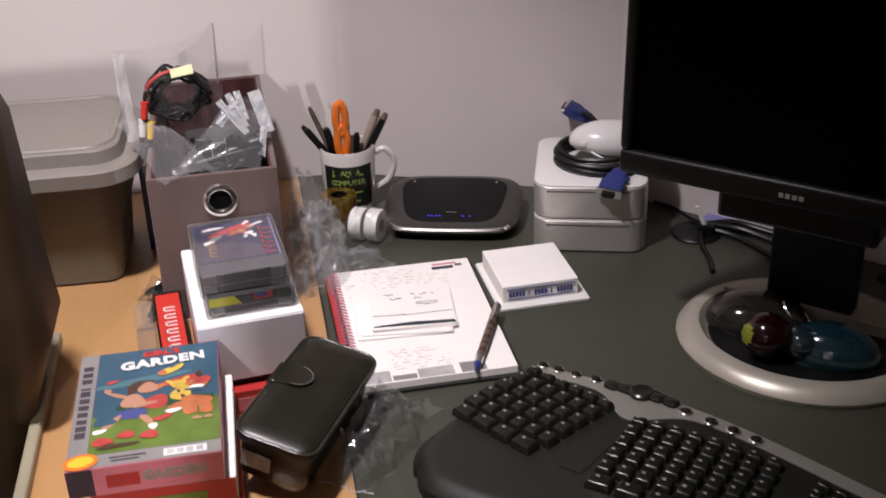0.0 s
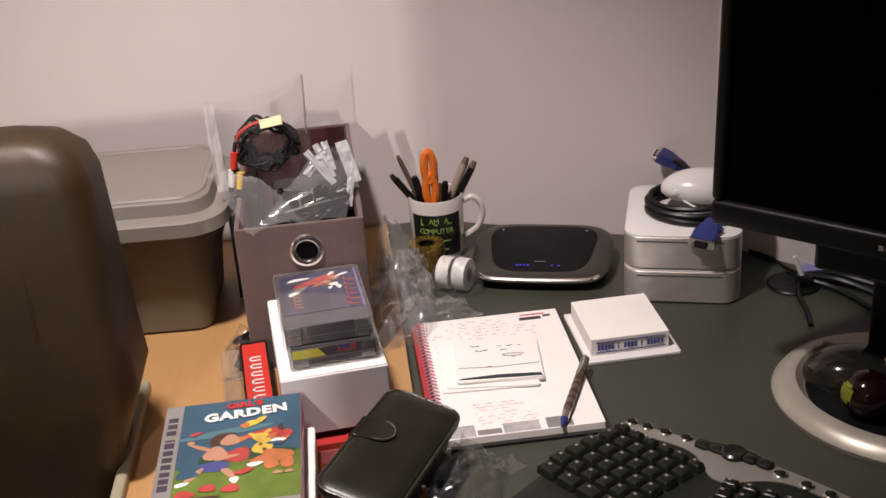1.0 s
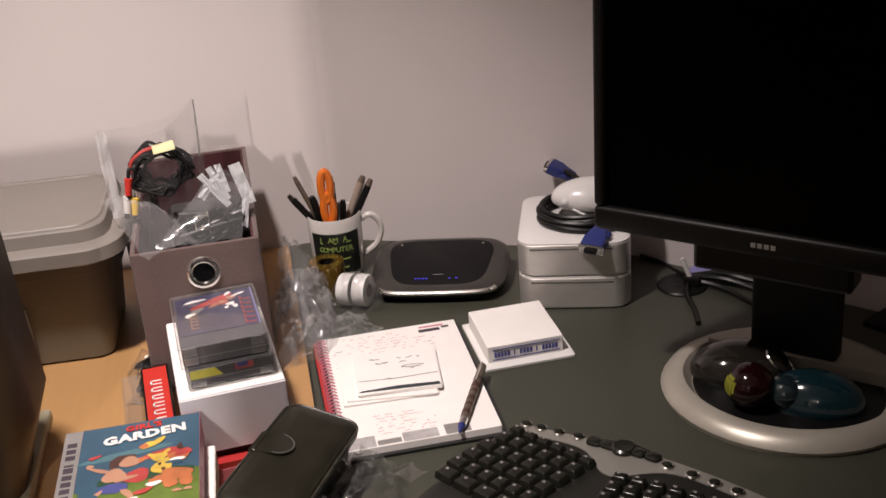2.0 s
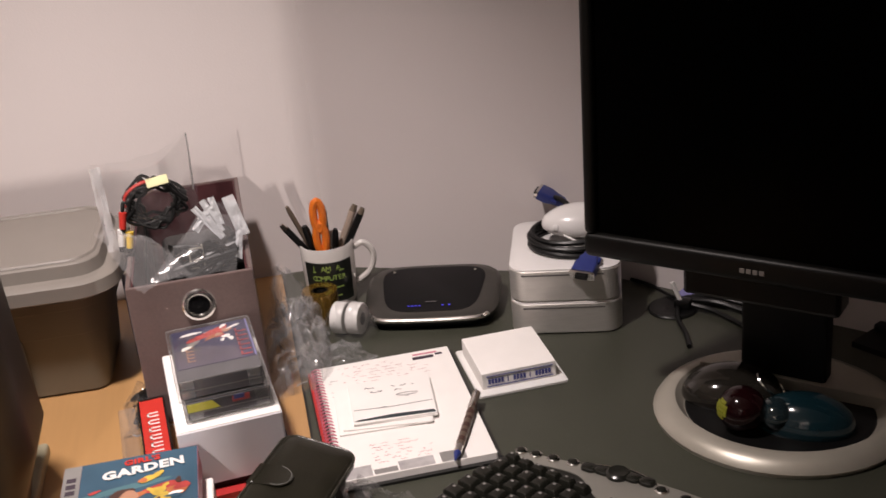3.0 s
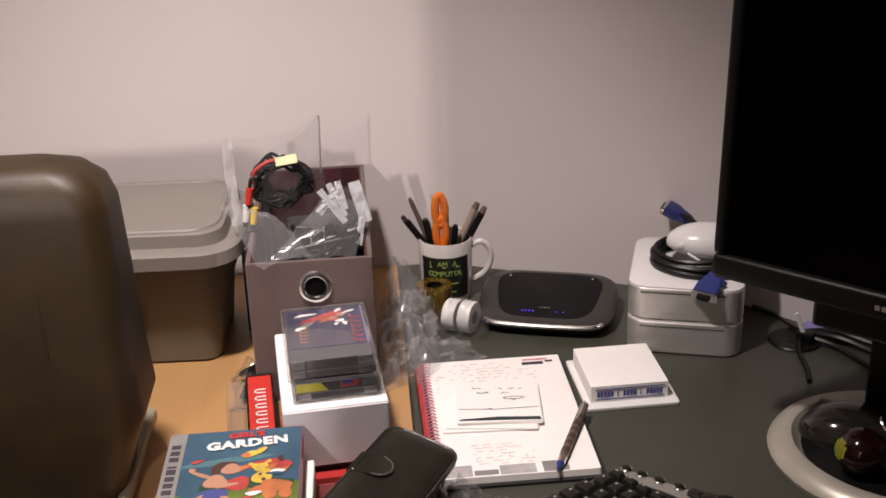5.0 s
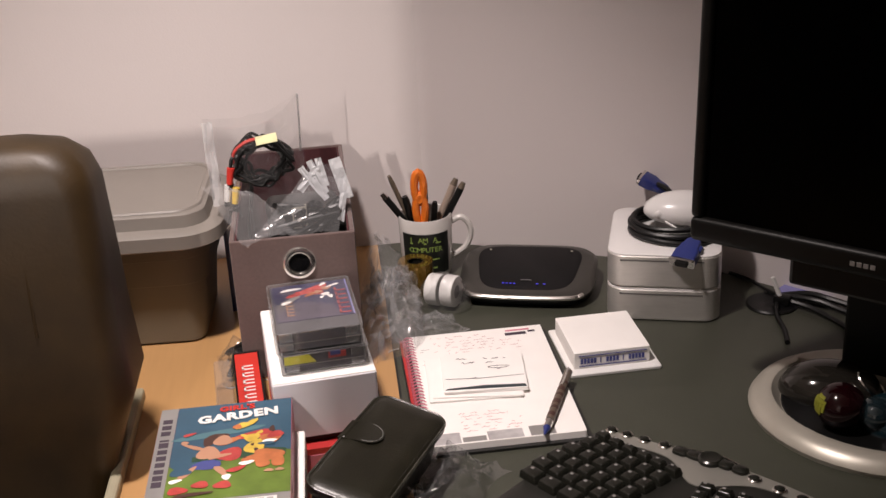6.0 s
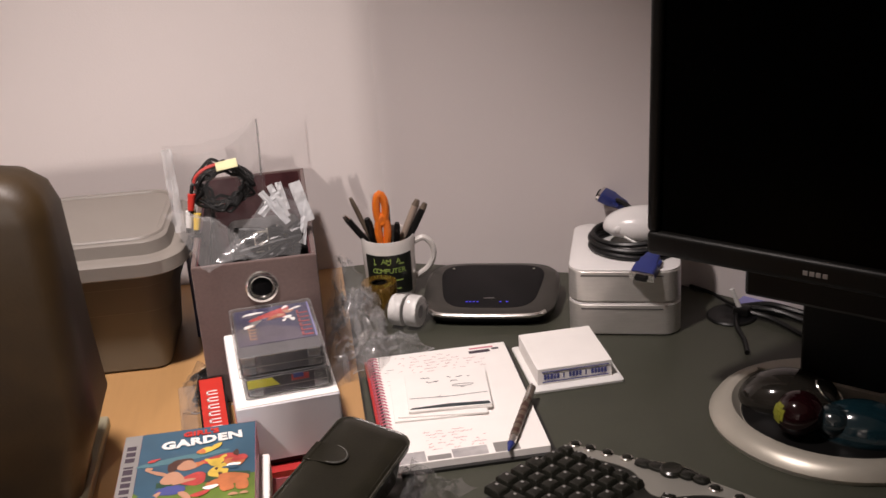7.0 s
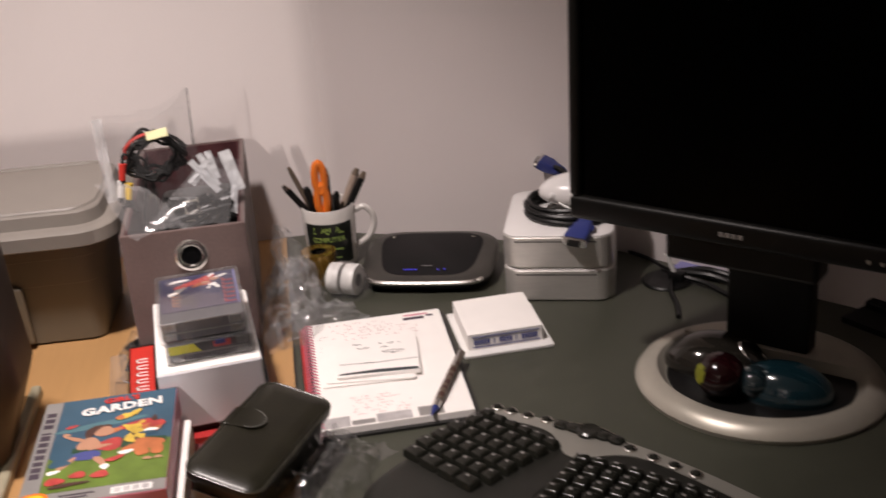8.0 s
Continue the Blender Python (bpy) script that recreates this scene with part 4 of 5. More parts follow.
# ---- boxed games and cases on the maple top ----
red_case = thing("red_game_case", pose(0.026, -0.113, DESK, 0, 0, 5.5), "flat red and black game case under a white box", "game case")
part("lower_shell", rounded(0.128, 0.205, [(0, 0.001), (0.001, 0), (0.030, 0)], 0.003, 2), M_REDBOX, red_case, "red printed sleeve")
part("upper_shell", rounded(0.126, 0.195, [(0.0302, 0), (0.038, 0), (0.039, 0.001)], 0.003, 2), M_BLACK, red_case, "black upper edge")
for v in red_case.children[1].data.vertices:
    v.co.y += 0.012
part("sleeve_print", moved(box(-0.05, 0.045, -0.1032, -0.1026, 0.006, 0.022), Matrix.Identity(4)), M_PINK, red_case)

wb = thing("white_box", pose(0.0208, -0.104, DESK + 0.0395, 0, 0, 6), "plain white cardboard box with smooth sides", "box")
part("carton", rounded(0.118, 0.199, [(0, 0), (0.070, 0), (0.0708, 0.0008)], 0.0018, 2), M_CARD, wb, "white carton")
part("flap", moved(rounded(0.1165, 0.197, [(0.0710, 0), (0.0722, 0.0003)], 0.0015, 2), Matrix.Translation((0.0, 0.0003, 0))), M_PAPER, wb, "white top flap")
part("glue_tab", box(0.0592, 0.0600, -0.095, -0.089, 0.030, 0.042), M_INK, wb)

CZ = DESK + 0.0395 + 0.0724
CH, CW, CD = 0.0270, 0.099, 0.138
for k in range(2):
    cs = thing("cartridge_case", pose(0.026 - 0.003 * k, -0.120, CZ + (CH + 0.0003) * k, 0, 0, (6.5, 5.5)[k]), ("clear plastic cartridge case with yellow sticker under another case", "clear plastic cartridge case with navy art card on top of stack")[k], "game case", "stacked clear cases")
    part("lower_shell", rounded(CW, CD, [(0.0, 0.0012), (0.001, 0.0), (CH * 0.48, 0.0)], 0.004, 3, True, False), M_CASE, cs, "clear lower shell", smooth=True)
    part("upper_shell", rounded(CW + 0.001, CD + 0.001, [(CH * 0.50, 0.0), (CH - 0.001, 0.0), (CH, 0.0012)], 0.004, 3, False, True), M_CASE, cs, "clear upper shell", smooth=True)
    part("shell_seam", rounded(CW + 0.0006, CD + 0.0006, [(CH * 0.47, 0), (CH * 0.50, 0)], 0.004, 3, False, False), M_SILVERPRINT, cs)
    for dz in (0.0008, CH - 0.0018):
        part("rim", loft([[(x, y, dz + e) for x, y in ring_rect(CW + 0.0012 - 2 * i, CD + 0.0012 - 2 * i, 0.004, 3)] for e, i in ((0, 0), (0.0009, 0), (0.0009, 0.0012), (0, 0.0012))], False, False), M_CASERIM, cs, "pale clear rim")
    insert_m = mat("insert_card", ((0.042, 0.038, 0.046), (0.085, 0.083, 0.092))[k], 0.45, var=0.25, scale=40)
    part("insert", rounded(CW - 0.006, CD - 0.010, [(0.0022, 0), (CH - 0.0030, 0)], 0.003, 2), insert_m, cs, "dark insert")
    for sx in (-1, 1):
        part("hinge_block", moved(rounded(0.015, 0.0030, [(0.0035, 0), (CH * 0.44, 0)], 0.001, 2), Matrix.Translation((sx * 0.037, -CD / 2 + 0.0030, 0))), M_CASERIM, cs, "pale hinge block")
        part("hinge_block", moved(rounded(0.015, 0.0030, [(CH * 0.55, 0), (CH - 0.003, 0)], 0.001, 2), Matrix.Translation((sx * 0.037, -CD / 2 + 0.0030, 0))), M_CASERIM, cs, "pale hinge block")
    if k == 0:
        sticker = part("sticker", flat([(-0.046, 0), (-0.010, 0), (-0.018, 0.010), (-0.046, 0.010)], 0.0, 0.0005), M_STICKER, cs, "yellow sticker")
        sticker.data.transform(Matrix.Translation((0, -CD / 2 + 0.0016, CH * 0.52)) @ pose(0, 0, 0, 90))
        part("spine_print", box(0.004, 0.024, -CD / 2 + 0.0032, -CD / 2 + 0.0040, 0.015, 0.022), M_ROSE, cs)
        part("spine_print", box(0.006, 0.018, -CD / 2 + 0.0028, -CD / 2 + 0.0036, 0.018, 0.0235), M_INKBLUE, cs)
    else:
        ZT = CH - 0.0027
        part("art_card", box(-0.044, 0.045, -0.036, 0.064, ZT, ZT + 0.0003), M_NAVYART, cs, "navy art card")
        part("art_shade", flat([(-0.043, -0.035), (0.030, -0.035), (0.026, -0.004), (-0.006, 0.012), (-0.043, 0.010)], ZT + 0.0003, 0.0001), M_DUSKART, cs)
        z = ZT + 0.00045
        figure = [(0.004, 0.040, 0.011, 0.014, 70, M_ROSE), (-0.014, 0.036, 0.016, 0.0055, 20, M_ROSE), (-0.026, 0.044, 0.012, 0.007, 5, M_DUSKART), (-0.022, 0.050, 0.013, 0.003, 8, M_PAPER), (-0.022, 0.022, 0.011, 0.0045, 45, M_SILVERPRINT),
                  (-0.030, 0.014, 0.007, 0.0035, 30, M_PAPER), (0.014, 0.050, 0.009, 0.007, 30, M_ROSE), (0.020, 0.044, 0.006, 0.005, 0, M_SKIN), (0.017, 0.056, 0.006, 0.0025, 50, M_PAPER), (0.029, 0.050, 0.009, 0.0022, 25, M_PAPER),
                  (0.018, 0.027, 0.0055, 0.004, 10, M_PAPER), (0.013, 0.019, 0.004, 0.0022, 60, M_PAPER), (0.023, 0.019, 0.003, 0.005, 10, M_PAPER), (0.010, 0.035, 0.005, 0.004, 0, M_SKIN), (0.000, 0.030, 0.008, 0.0035, 40, M_BROWNART)]
        for j, (cx, cy, rx, ry, tn, mt) in enumerate(figure):
            part("art_shape", flat(blob(cx, cy, rx, ry, tn, 14, 0.16, 60 + j), z, 0.00004), mt, cs)
            z += 0.00005
        for j in range(6):
            part("title_bar", joined(box(0.029, 0.042, -0.030 + 0.0125 * j, -0.0275 + 0.0125 * j, ZT + 0.0003, ZT + 0.0007), box(0.029, 0.0315, -0.030 + 0.0125 * j, -0.0205 + 0.0125 * j, ZT + 0.0003, ZT + 0.0007)), M_ROSE, cs)
        for j in range(5):
            part("side_bar", joined(box(-0.031, -0.022, -0.022 + 0.0085 * j, -0.0200 + 0.0085 * j, ZT + 0.0004, ZT + 0.0007), box(-0.031, -0.0293, -0.022 + 0.0085 * j, -0.0155 + 0.0085 * j, ZT + 0.0004, ZT + 0.0007)), M_SKIN, cs)
        part("art_edge", box(0.0440, 0.0456, -0.036, 0.064, ZT, ZT + 0.0006), M_LAVENDER, cs)

spine = thing("spine_case", pose(-0.065, -0.085, DESK, 0, 0, 6), "black game case lying on edge with red spine", "game case")
part("shell", rounded(0.034, 0.185, [(0, 0.001), (0.001, 0), (0.046, 0), (0.0475, 0.0015)], 0.003, 2), M_BLACK, spine, "black shell", smooth=True)
part("spine_label", box(-0.0145, 0.0145, -0.088, 0.086, 0.0476, 0.0480), M_RED, spine, "red spine label")
for j in range(6):
    part("letter_bar", joined(box(-0.007, 0.007, -0.052 + 0.0185 * j, -0.0495 + 0.0185 * j, 0.0480, 0.0483), box(-0.007, 0.007, -0.0435 + 0.0185 * j, -0.041 + 0.0185 * j, 0.0480, 0.0483), box(-0.007, -0.0045, -0.052 + 0.0185 * j, -0.041 + 0.0185 * j, 0.0480, 0.0483)), M_WHITE, spine)
sleeve = thing("clear_sleeve", pose(-0.097, -0.080, DESK, 0, 0, 6), "empty clear plastic sleeve beside the red spine", "packaging")
part("film", rounded(0.022, 0.178, [(0, 0.001), (0.001, 0), (0.036, 0), (0.0375, 0.0015)], 0.003, 2), M_BAGMILK, sleeve, smooth=True)


def game_box(name, x0, x1, y0, y1, z0, z1, material, label, turn=0):
    ob = thing(name, pose((x0 + x1) / 2, (y0 + y1) / 2, z0, 0, 0, turn), label, "game box", "stacked game boxes")
    w, d, h = x1 - x0, y1 - y0, z1 - z0
    part("carton", rounded(w, d, [(0, 0.0006), (0.0006, 0), (h - 0.0006, 0), (h, 0.0006)], 0.0012, 2), material, ob)
    return ob, w, d, h


g3, w, d, h = game_box("game_box", -0.128, 0.008, -0.420, -0.235, DESK, DESK + 0.034, M_REDBOX, "red printed cardboard game box at the stack's bottom")
part("title_print", box(-0.02, 0.035, -d / 2 - 0.0006, -d / 2 - 0.0001, 0.010, 0.020), M_GRASS, g3, "green printed title")
g2, w, d, h = game_box("game_box", -0.130, 0.004, -0.4145, -0.232, DESK + 0.0342, DESK + 0.064, M_PAPER, "white cardboard game box with red printed front")
part("front_label", box(-w / 2 + 0.0005, w / 2 - 0.0005, -d / 2 - 0.0005, -d / 2 - 0.0001, 0.0005, h - 0.0005), M_REDBOX, g2, "red printed front")
part("side_label", box(w / 2 + 0.0001, w / 2 + 0.0006, -d / 2 + 0.002, d / 2 - 0.002, 0.001, h - 0.001), M_PAPER, g2, "white side")
part("title_print", box(-0.020, 0.040, -d / 2 - 0.0010, -d / 2 - 0.0006, 0.008, 0.019), M_GRASS, g2)
g1, w, d, h = game_box("game_box", -0.149, -0.006, -0.416, -0.213, DESK + 0.0642, DESK + 0.096, M_PINK, "blue and green illustrated game box on top of stack", 0.5)
T = h
letters("GARDEN", 0.0145, Matrix.Translation((0.026, -d / 2 - 0.0003, h * 0.50)) @ pose(0, 0, 0, 90), M_SILVERPRINT, g1, "title_lettering", 0.0003, 0.0009)
part("title_print", box(-0.036, -0.006, -d / 2 - 0.0006, -d / 2 - 0.0001, 0.008, 0.022), M_REDBOX, g1)
part("corner_panel", box(-w / 2, -w / 2 + 0.024, -d / 2 - 0.0006, -d / 2 - 0.0001, 0.001, h - 0.001), M_INK, g1)
part("cover_art", box(-w / 2 + 0.019, w / 2 - 0.0005, -d / 2 + 0.020, d / 2 - 0.0005, T + 0.0001, T + 0.0004), M_SKY, g1, "blue sky print")
part("spine_strip", box(-w / 2 + 0.0005, -w / 2 + 0.0188, -d / 2 + 0.0005, d / 2 - 0.0005, T + 0.0001, T + 0.0005), M_SILVERPRINT, g1, "silver strip")
part("foot_strip", box(-w / 2 + 0.019, w / 2 - 0.0005, -d / 2 + 0.0005, -d / 2 + 0.0198, T + 0.0001, T + 0.0005), M_SILVERPRINT, g1, "silver strip")
part("mark_block", box(0.018, 0.058, -d / 2 + 0.004, -d / 2 + 0.015, T + 0.0005, T + 0.0008), M_WHITE, g1, "white logo block")
for j in range(4):
    part("logo_bar", box(0.021 + 0.009 * j, 0.0275 + 0.009 * j, -d / 2 + 0.006, -d / 2 + 0.013, T + 0.0008, T + 0.0010), M_PAPERGREY, g1)
part("small_print", joined(box(-0.032, 0.002, -d / 2 + 0.011, -d / 2 + 0.0135, T + 0.0005, T + 0.0007), box(-0.030, -0.004, -d / 2 + 0.006, -d / 2 + 0.0085, T + 0.0005, T + 0.0007)), M_INK, g1)
for j, ln in enumerate((0.012, 0.0105, 0.009, 0.010, 0.010, 0.010, 0.012, 0.004, 0.010, 0.010, 0.010)):
    y = -0.052 + 0.0122 * j
    part("brand_bar", box(-w / 2 + 0.0045, -w / 2 + 0.0145, y, y + ln * 0.8, T + 0.0005, T + 0.0008), M_INK, g1)
hill = [(-w / 2 + 0.019, -d / 2 + 0.020), (w / 2 - 0.0006, -d / 2 + 0.020), (w / 2 - 0.0006, -0.006)]
hill += [(w / 2 - 0.0006 - (w - 0.0196) * k / 10, -0.006 + 0.010 * math.sin(k * 0.55) - 0.0016 * k) for k in range(1, 10)] + [(-w / 2 + 0.019, -0.016)]
part("meadow_print", flat(hill, T + 0.0004, 0.0002), M_GRASS, g1, "green meadow print")
part("hedge_print", flat([(x, 0.001 + 0.004 * math.sin(60 * x)) for x in [0.066 - 0.012 * k for k in range(9)]] + [(-0.03, -0.012), (0.066, -0.014)], T + 0.0006, 0.0001), mat("dark_green_print", (0.02, 0.06, 0.03), 0.4), g1)
part("cloud_print", flat(blob(-0.005, 0.040, 0.050, 0.006, 8), T + 0.0004, 0.0002), mat("pale_blue_print", (0.075, 0.17, 0.20), 0.4), g1)
shapes = [(0.030, 0.030, 0.020, 0.008, 10, M_ROSE), (0.000, 0.022, 0.014, 0.006, 15, M_BROWNART), (0.004, -0.004, 0.014, 0.012, 20, M_ROSE), (-0.010, 0.030, 0.012, 0.009, 20, M_HAIR), (-0.019, 0.024, 0.006, 0.009, 0, M_HAIR), (-0.004, 0.024, 0.010, 0.0095, 10, M_SKIN),
          (-0.018, 0.002, 0.012, 0.012, 30, M_SKIN), (-0.034, 0.016, 0.013, 0.0030, 148, M_SKIN), (-0.044, 0.026, 0.004, 0.0035, 0, M_SKIN), (-0.006, -0.006, 0.012, 0.0032, 15, M_SKIN), (-0.021, -0.021, 0.012, 0.0085, -8, M_INKBLUE), (-0.012, -0.020, 0.008, 0.008, 10, M_INKBLUE),
          (-0.037, -0.032, 0.0040, 0.013, -38, M_SKIN), (-0.048, -0.045, 0.007, 0.0032, 15, M_PAPER), (-0.003, -0.034, 0.0040, 0.012, 32, M_SKIN), (0.003, -0.046, 0.0045, 0.005, 0, M_PAPER), (-0.044, -0.030, 0.011, 0.007, 0, M_SKY),
          (0.030, 0.006, 0.010, 0.014, -25, M_STRAW), (0.026, 0.024, 0.0085, 0.0075, 20, M_STRAW), (0.018, 0.029, 0.005, 0.0025, 150, M_STRAW), (0.034, 0.033, 0.0045, 0.0025, 40, M_STRAW), (0.031, 0.000, 0.0022, 0.0030, 0, M_HAIR), (0.027, 0.010, 0.0018, 0.0026, 0, M_HAIR),
          (0.046, 0.020, 0.011, 0.009, -10, M_BROWNART), (0.051, 0.026, 0.009, 0.006, 20, M_ROSE), (0.044, 0.014, 0.008, 0.0035, 10, M_PAPER), (0.042, 0.010, 0.009, 0.0030, -5, M_SKY), (0.047, 0.038, 0.003, 0.006, 0, M_HAIR),
          (0.044, -0.012, 0.016, 0.011, -10, M_BROWNART), (0.054, -0.024, 0.0065, 0.013, 0, M_BROWNART), (0.038, -0.026, 0.007, 0.010, 20, M_BROWNART), (0.026, -0.018, 0.009, 0.007, 30, M_BROWNART), (0.022, -0.024, 0.008, 0.0035, 10, M_PAPER), (0.020, -0.014, 0.0016, 0.0016, 0, M_HAIR), (0.045, -0.042, 0.005, 0.0025, 0, M_SKIN), (0.056, -0.042, 0.0045, 0.0025, 0, M_SKIN),
          (-0.044, -0.063, 0.010, 0.0065, 0, M_ROSE), (-0.022, -0.056, 0.0085, 0.006, 0, M_ROSE), (0.000, -0.060, 0.009, 0.0065, 0, M_ROSE), (-0.040, 0.041, 0.007, 0.0025, 20, M_ROSE), (0.016, 0.050, 0.010, 0.0055, 25, M_STRAW), (0.026, 0.056, 0.007, 0.004, 50, M_STRAW), (0.010, 0.048, 0.005, 0.0045, 0, M_BROWNART), (0.012, -0.034, 0.010, 0.004, 20, M_ROSE), (-0.030, -0.072, 0.020, 0.003, 5, M_HAIR)]
for j, (cx, cy, rx, ry, tn, mt) in enumerate(shapes):
    part("art_shape", flat(blob(cx + 0.004, cy, rx, ry, tn, 18, 0.12, j), T + 0.0007 + 0.00002 * j, 0.00006), mt, g1)
letters("GARDEN", 0.0205, Matrix.Translation((0.014, 0.071, T + 0.0017)) @ pose(0, 0, 0, 0, 0, 5), M_WHITE, g1, "title_lettering", 0.0003, 0.0010, 1.08)
letters("GIRL'S", 0.0135, Matrix.Translation((0.012, 0.089, T + 0.0012)) @ pose(0, 0, 0, 0, 0, 3), M_RED, g1, "title_lettering", 0.0003, 0.0006, 1.05)
part("corner_sticker", flat(blob(-w / 2 + 0.014, -d / 2 + 0.010, 0.016, 0.012, 10, 20), T + 0.0009, 0.0006), M_ORANGE, g1, "orange corner sticker")
part("corner_sticker_print", flat(blob(-w / 2 + 0.014, -d / 2 + 0.010, 0.012, 0.008, 10, 16), T + 0.0016, 0.0002), M_YELLOW, g1)

# ---- black leather pouch ----
pouch = thing("leather_pouch", pose(0.072, -0.292, DESK + 0.010, 0, 0, -28) @ pose(0, 0, 0, 0, 13, 0), "black leather camera pouch with closed flap and pale stitching", "pouch")
part("pouch_body", moved(rounded(0.076, 0.176, [(0.004, 0.008), (0.010, 0.001), (0.050, 0.0), (0.0535, 0.003)], 0.014, 5), Matrix.Identity(4)), M_BLACKLEATHER, pouch, smooth=True)
part("flap", rounded(0.088, 0.190, [(0.0536, 0.003), (0.0548, 0.0), (0.0610, 0.0), (0.0638, 0.0022), (0.0650, 0.0055), (0.0668, 0.011), (0.0675, 0.022)], 0.018, 6), M_BLACKLEATHER, pouch, "padded leather flap", smooth=True)
part("stitching", loft([[(x, y, 0.0652 + dz) for x, y in ring_rect(0.088 - 2 * i, 0.190 - 2 * i, 0.018, 6)] for dz, i in ((-0.0008, 0.0046), (-0.0002, 0.0054))], False, False), M_STITCH, pouch, "pale stitching")
# bead added along the flap; its pale colour carries the edge highlight
part("piping", tube([(x, y, 0.0632) for x, y in ring_rect(0.0868, 0.1888, 0.018, 6) + ring_rect(0.0868, 0.1888, 0.018, 6)[:1]], 0.0015, 6, smooth=False), M_PIPING, pouch, "worn piping, coloured paler for the lit edge", smooth=True)
tabp = [(-0.047, -0.018), (-0.020, -0.018)] + [(-0.020 + 0.018 * math.cos(radians(a)), 0.0 + 0.018 * math.sin(radians(a))) for a in range(-80, 81, 16)] + [(-0.020, 0.018), (-0.047, 0.018)]
part("tab", loft([[(x, y + 0.012, z + (0.0 if x > -0.04 else -0.006)) for x, y in tabp] for z in (0.0655, 0.0700)]), M_BLACKLEATHER, pouch, "rounded leather tab", smooth=True)
part("tab_stitching", tube([(x * 0.93 - 0.002, y * 0.9 + 0.012, 0.0702) for x, y in tabp[1:-1]], 0.0004, 4, smooth=False), M_STITCH, pouch)
part("side_strap", box(-0.0440, -0.0380, -0.006, 0.030, 0.008, 0.066, 0.002), M_BLACKLEATHER, pouch)
part("paper_insert", box(-0.032, 0.0, -0.0900, -0.0882, 0.022, 0.040), M_PAPERGREY, pouch, "grey card in the open end")
part("clear_insert", moved(ellipsoid(0.020, 0.012, 0.015, 14, 8), Matrix.Translation((0.020, -0.084, 0.022))), M_BAGMILK, pouch, "clear plastic in the open end", smooth=True)
for dx in (-0.03, 0.03):
    part("foot", moved(lathe([(0.006, 0), (0.006, 0.005)], 12), Matrix.Translation((dx, 0.05, 0))), M_BLACK, pouch)
    part("foot", moved(lathe([(0.006, 0), (0.006, 0.005)], 12), Matrix.Translation((dx, -0.05, 0))), M_BLACK, pouch)


def bag_heap(name, m, label, w, d, h, seed, material, n=26, amp=0.012):
    """A low crumpled heap of film."""
    ob = thing(name, m, label, "plastic bag")
    bm = bmesh.new()
    grid = []
    for j in range(n + 1):
        row = []
        for i in range(n + 1):
            u, v = 2 * i / n - 1, 2 * j / n - 1
            q = Vector((u * 2.2 + seed, v * 2.2, seed * 0.7))
            r = max(0.0, 1 - (abs(u) ** 3 + abs(v) ** 3))
            z = h * r ** 0.6 * (0.65 + 0.5 * noise.noise(q * 0.8)) + amp * abs(noise.noise(q * 2.6)) * r ** 0.3
            edge = 1 + 0.16 * noise.noise(Vector((math.atan2(v, u) * 1.4, seed, 3)))
            row.append(bm.verts.new((u * w / 2 * edge + 0.5 * amp * noise.noise(q * 2), v * d / 2 * edge + 0.5 * amp * noise.noise(q * 2 + Vector((9, 2, 1))), max(0.001, z))))
        grid.append(row)
    for j in range(n):
        for i in range(n):
            bm.faces.new((grid[j][i], grid[j][i + 1], grid[j + 1][i + 1], grid[j + 1][i]))
    rim = [v.co.copy() + Vector((0, 0, 0.0004)) for v in grid[0]]
    part("film", bm, material, ob, smooth=True)
    part("sealed_edge", tube(rim, 0.0007, 5, smooth=False), M_ZIPEDGE, ob, "pale sealed edge", smooth=True)
    return ob


bag_heap("clear_bag", pose(0.140, -0.292, DESK, 0, 0, -35), "crumpled clear plastic bag under the leather pouch", 0.110, 0.165, 0.042, 3.3, M_BAG, 40, 0.022)
bag_heap("clear_bag", pose(0.122, 0.135, DESK, 0, 0, 84), "crumpled clear plastic bag beside the fabric bin", 0.215, 0.080, 0.075, 8.1, M_BAGCRISP, 46, 0.040)
bag_heap("clear_bag", pose(0.158, 0.108, DESK, 0, 0, 24), "flat end of a crumpled clear bag by tape", 0.120, 0.062, 0.020, 5.7, M_BAGCRISP, 34, 0.018)
small = bag_heap("clear_bag", pose(-0.086, 0.050, DESK, 0, 0, 10), "small clear bag holding short black cables", 0.060, 0.095, 0.040, 1.9, M_BAG)
for k in range(5):
    part("cable", tube([(-0.020 + 0.004 * k, -0.030, 0.008 + 0.006 * k), (-0.006, -0.012 + 0.006 * k, 0.020), (0.010, 0.008, 0.014 + 0.005 * k), (0.018 - 0.008 * k, 0.030, 0.012), (-0.008, 0.026, 0.018)], 0.0042), M_CABLE, small, "black cable", smooth=True)

# ---- what stands in the fabric bin ----
zip_bag = thing("zip_bag", pose(-0.033, 0.165, DESK + 0.006, 0, 0, 8), "open clear zip bag holding a coiled cable", "plastic bag")


def zip_shape(side):
    def shape(u, v, p):
        w = 0.60 + 0.40 * min(1, v * 1.7)
        bulge = 0.030 * math.sin(math.pi * u) * (1 - 0.35 * v) * side
        return Vector((p.x * w - 0.012 * v, p.y * 0.5 + bulge + (0.006 * math.sin(6 * u) * v), p.z + (0.024 * u - 0.020 * math.sin(math.pi * u)) * v))
    return shape


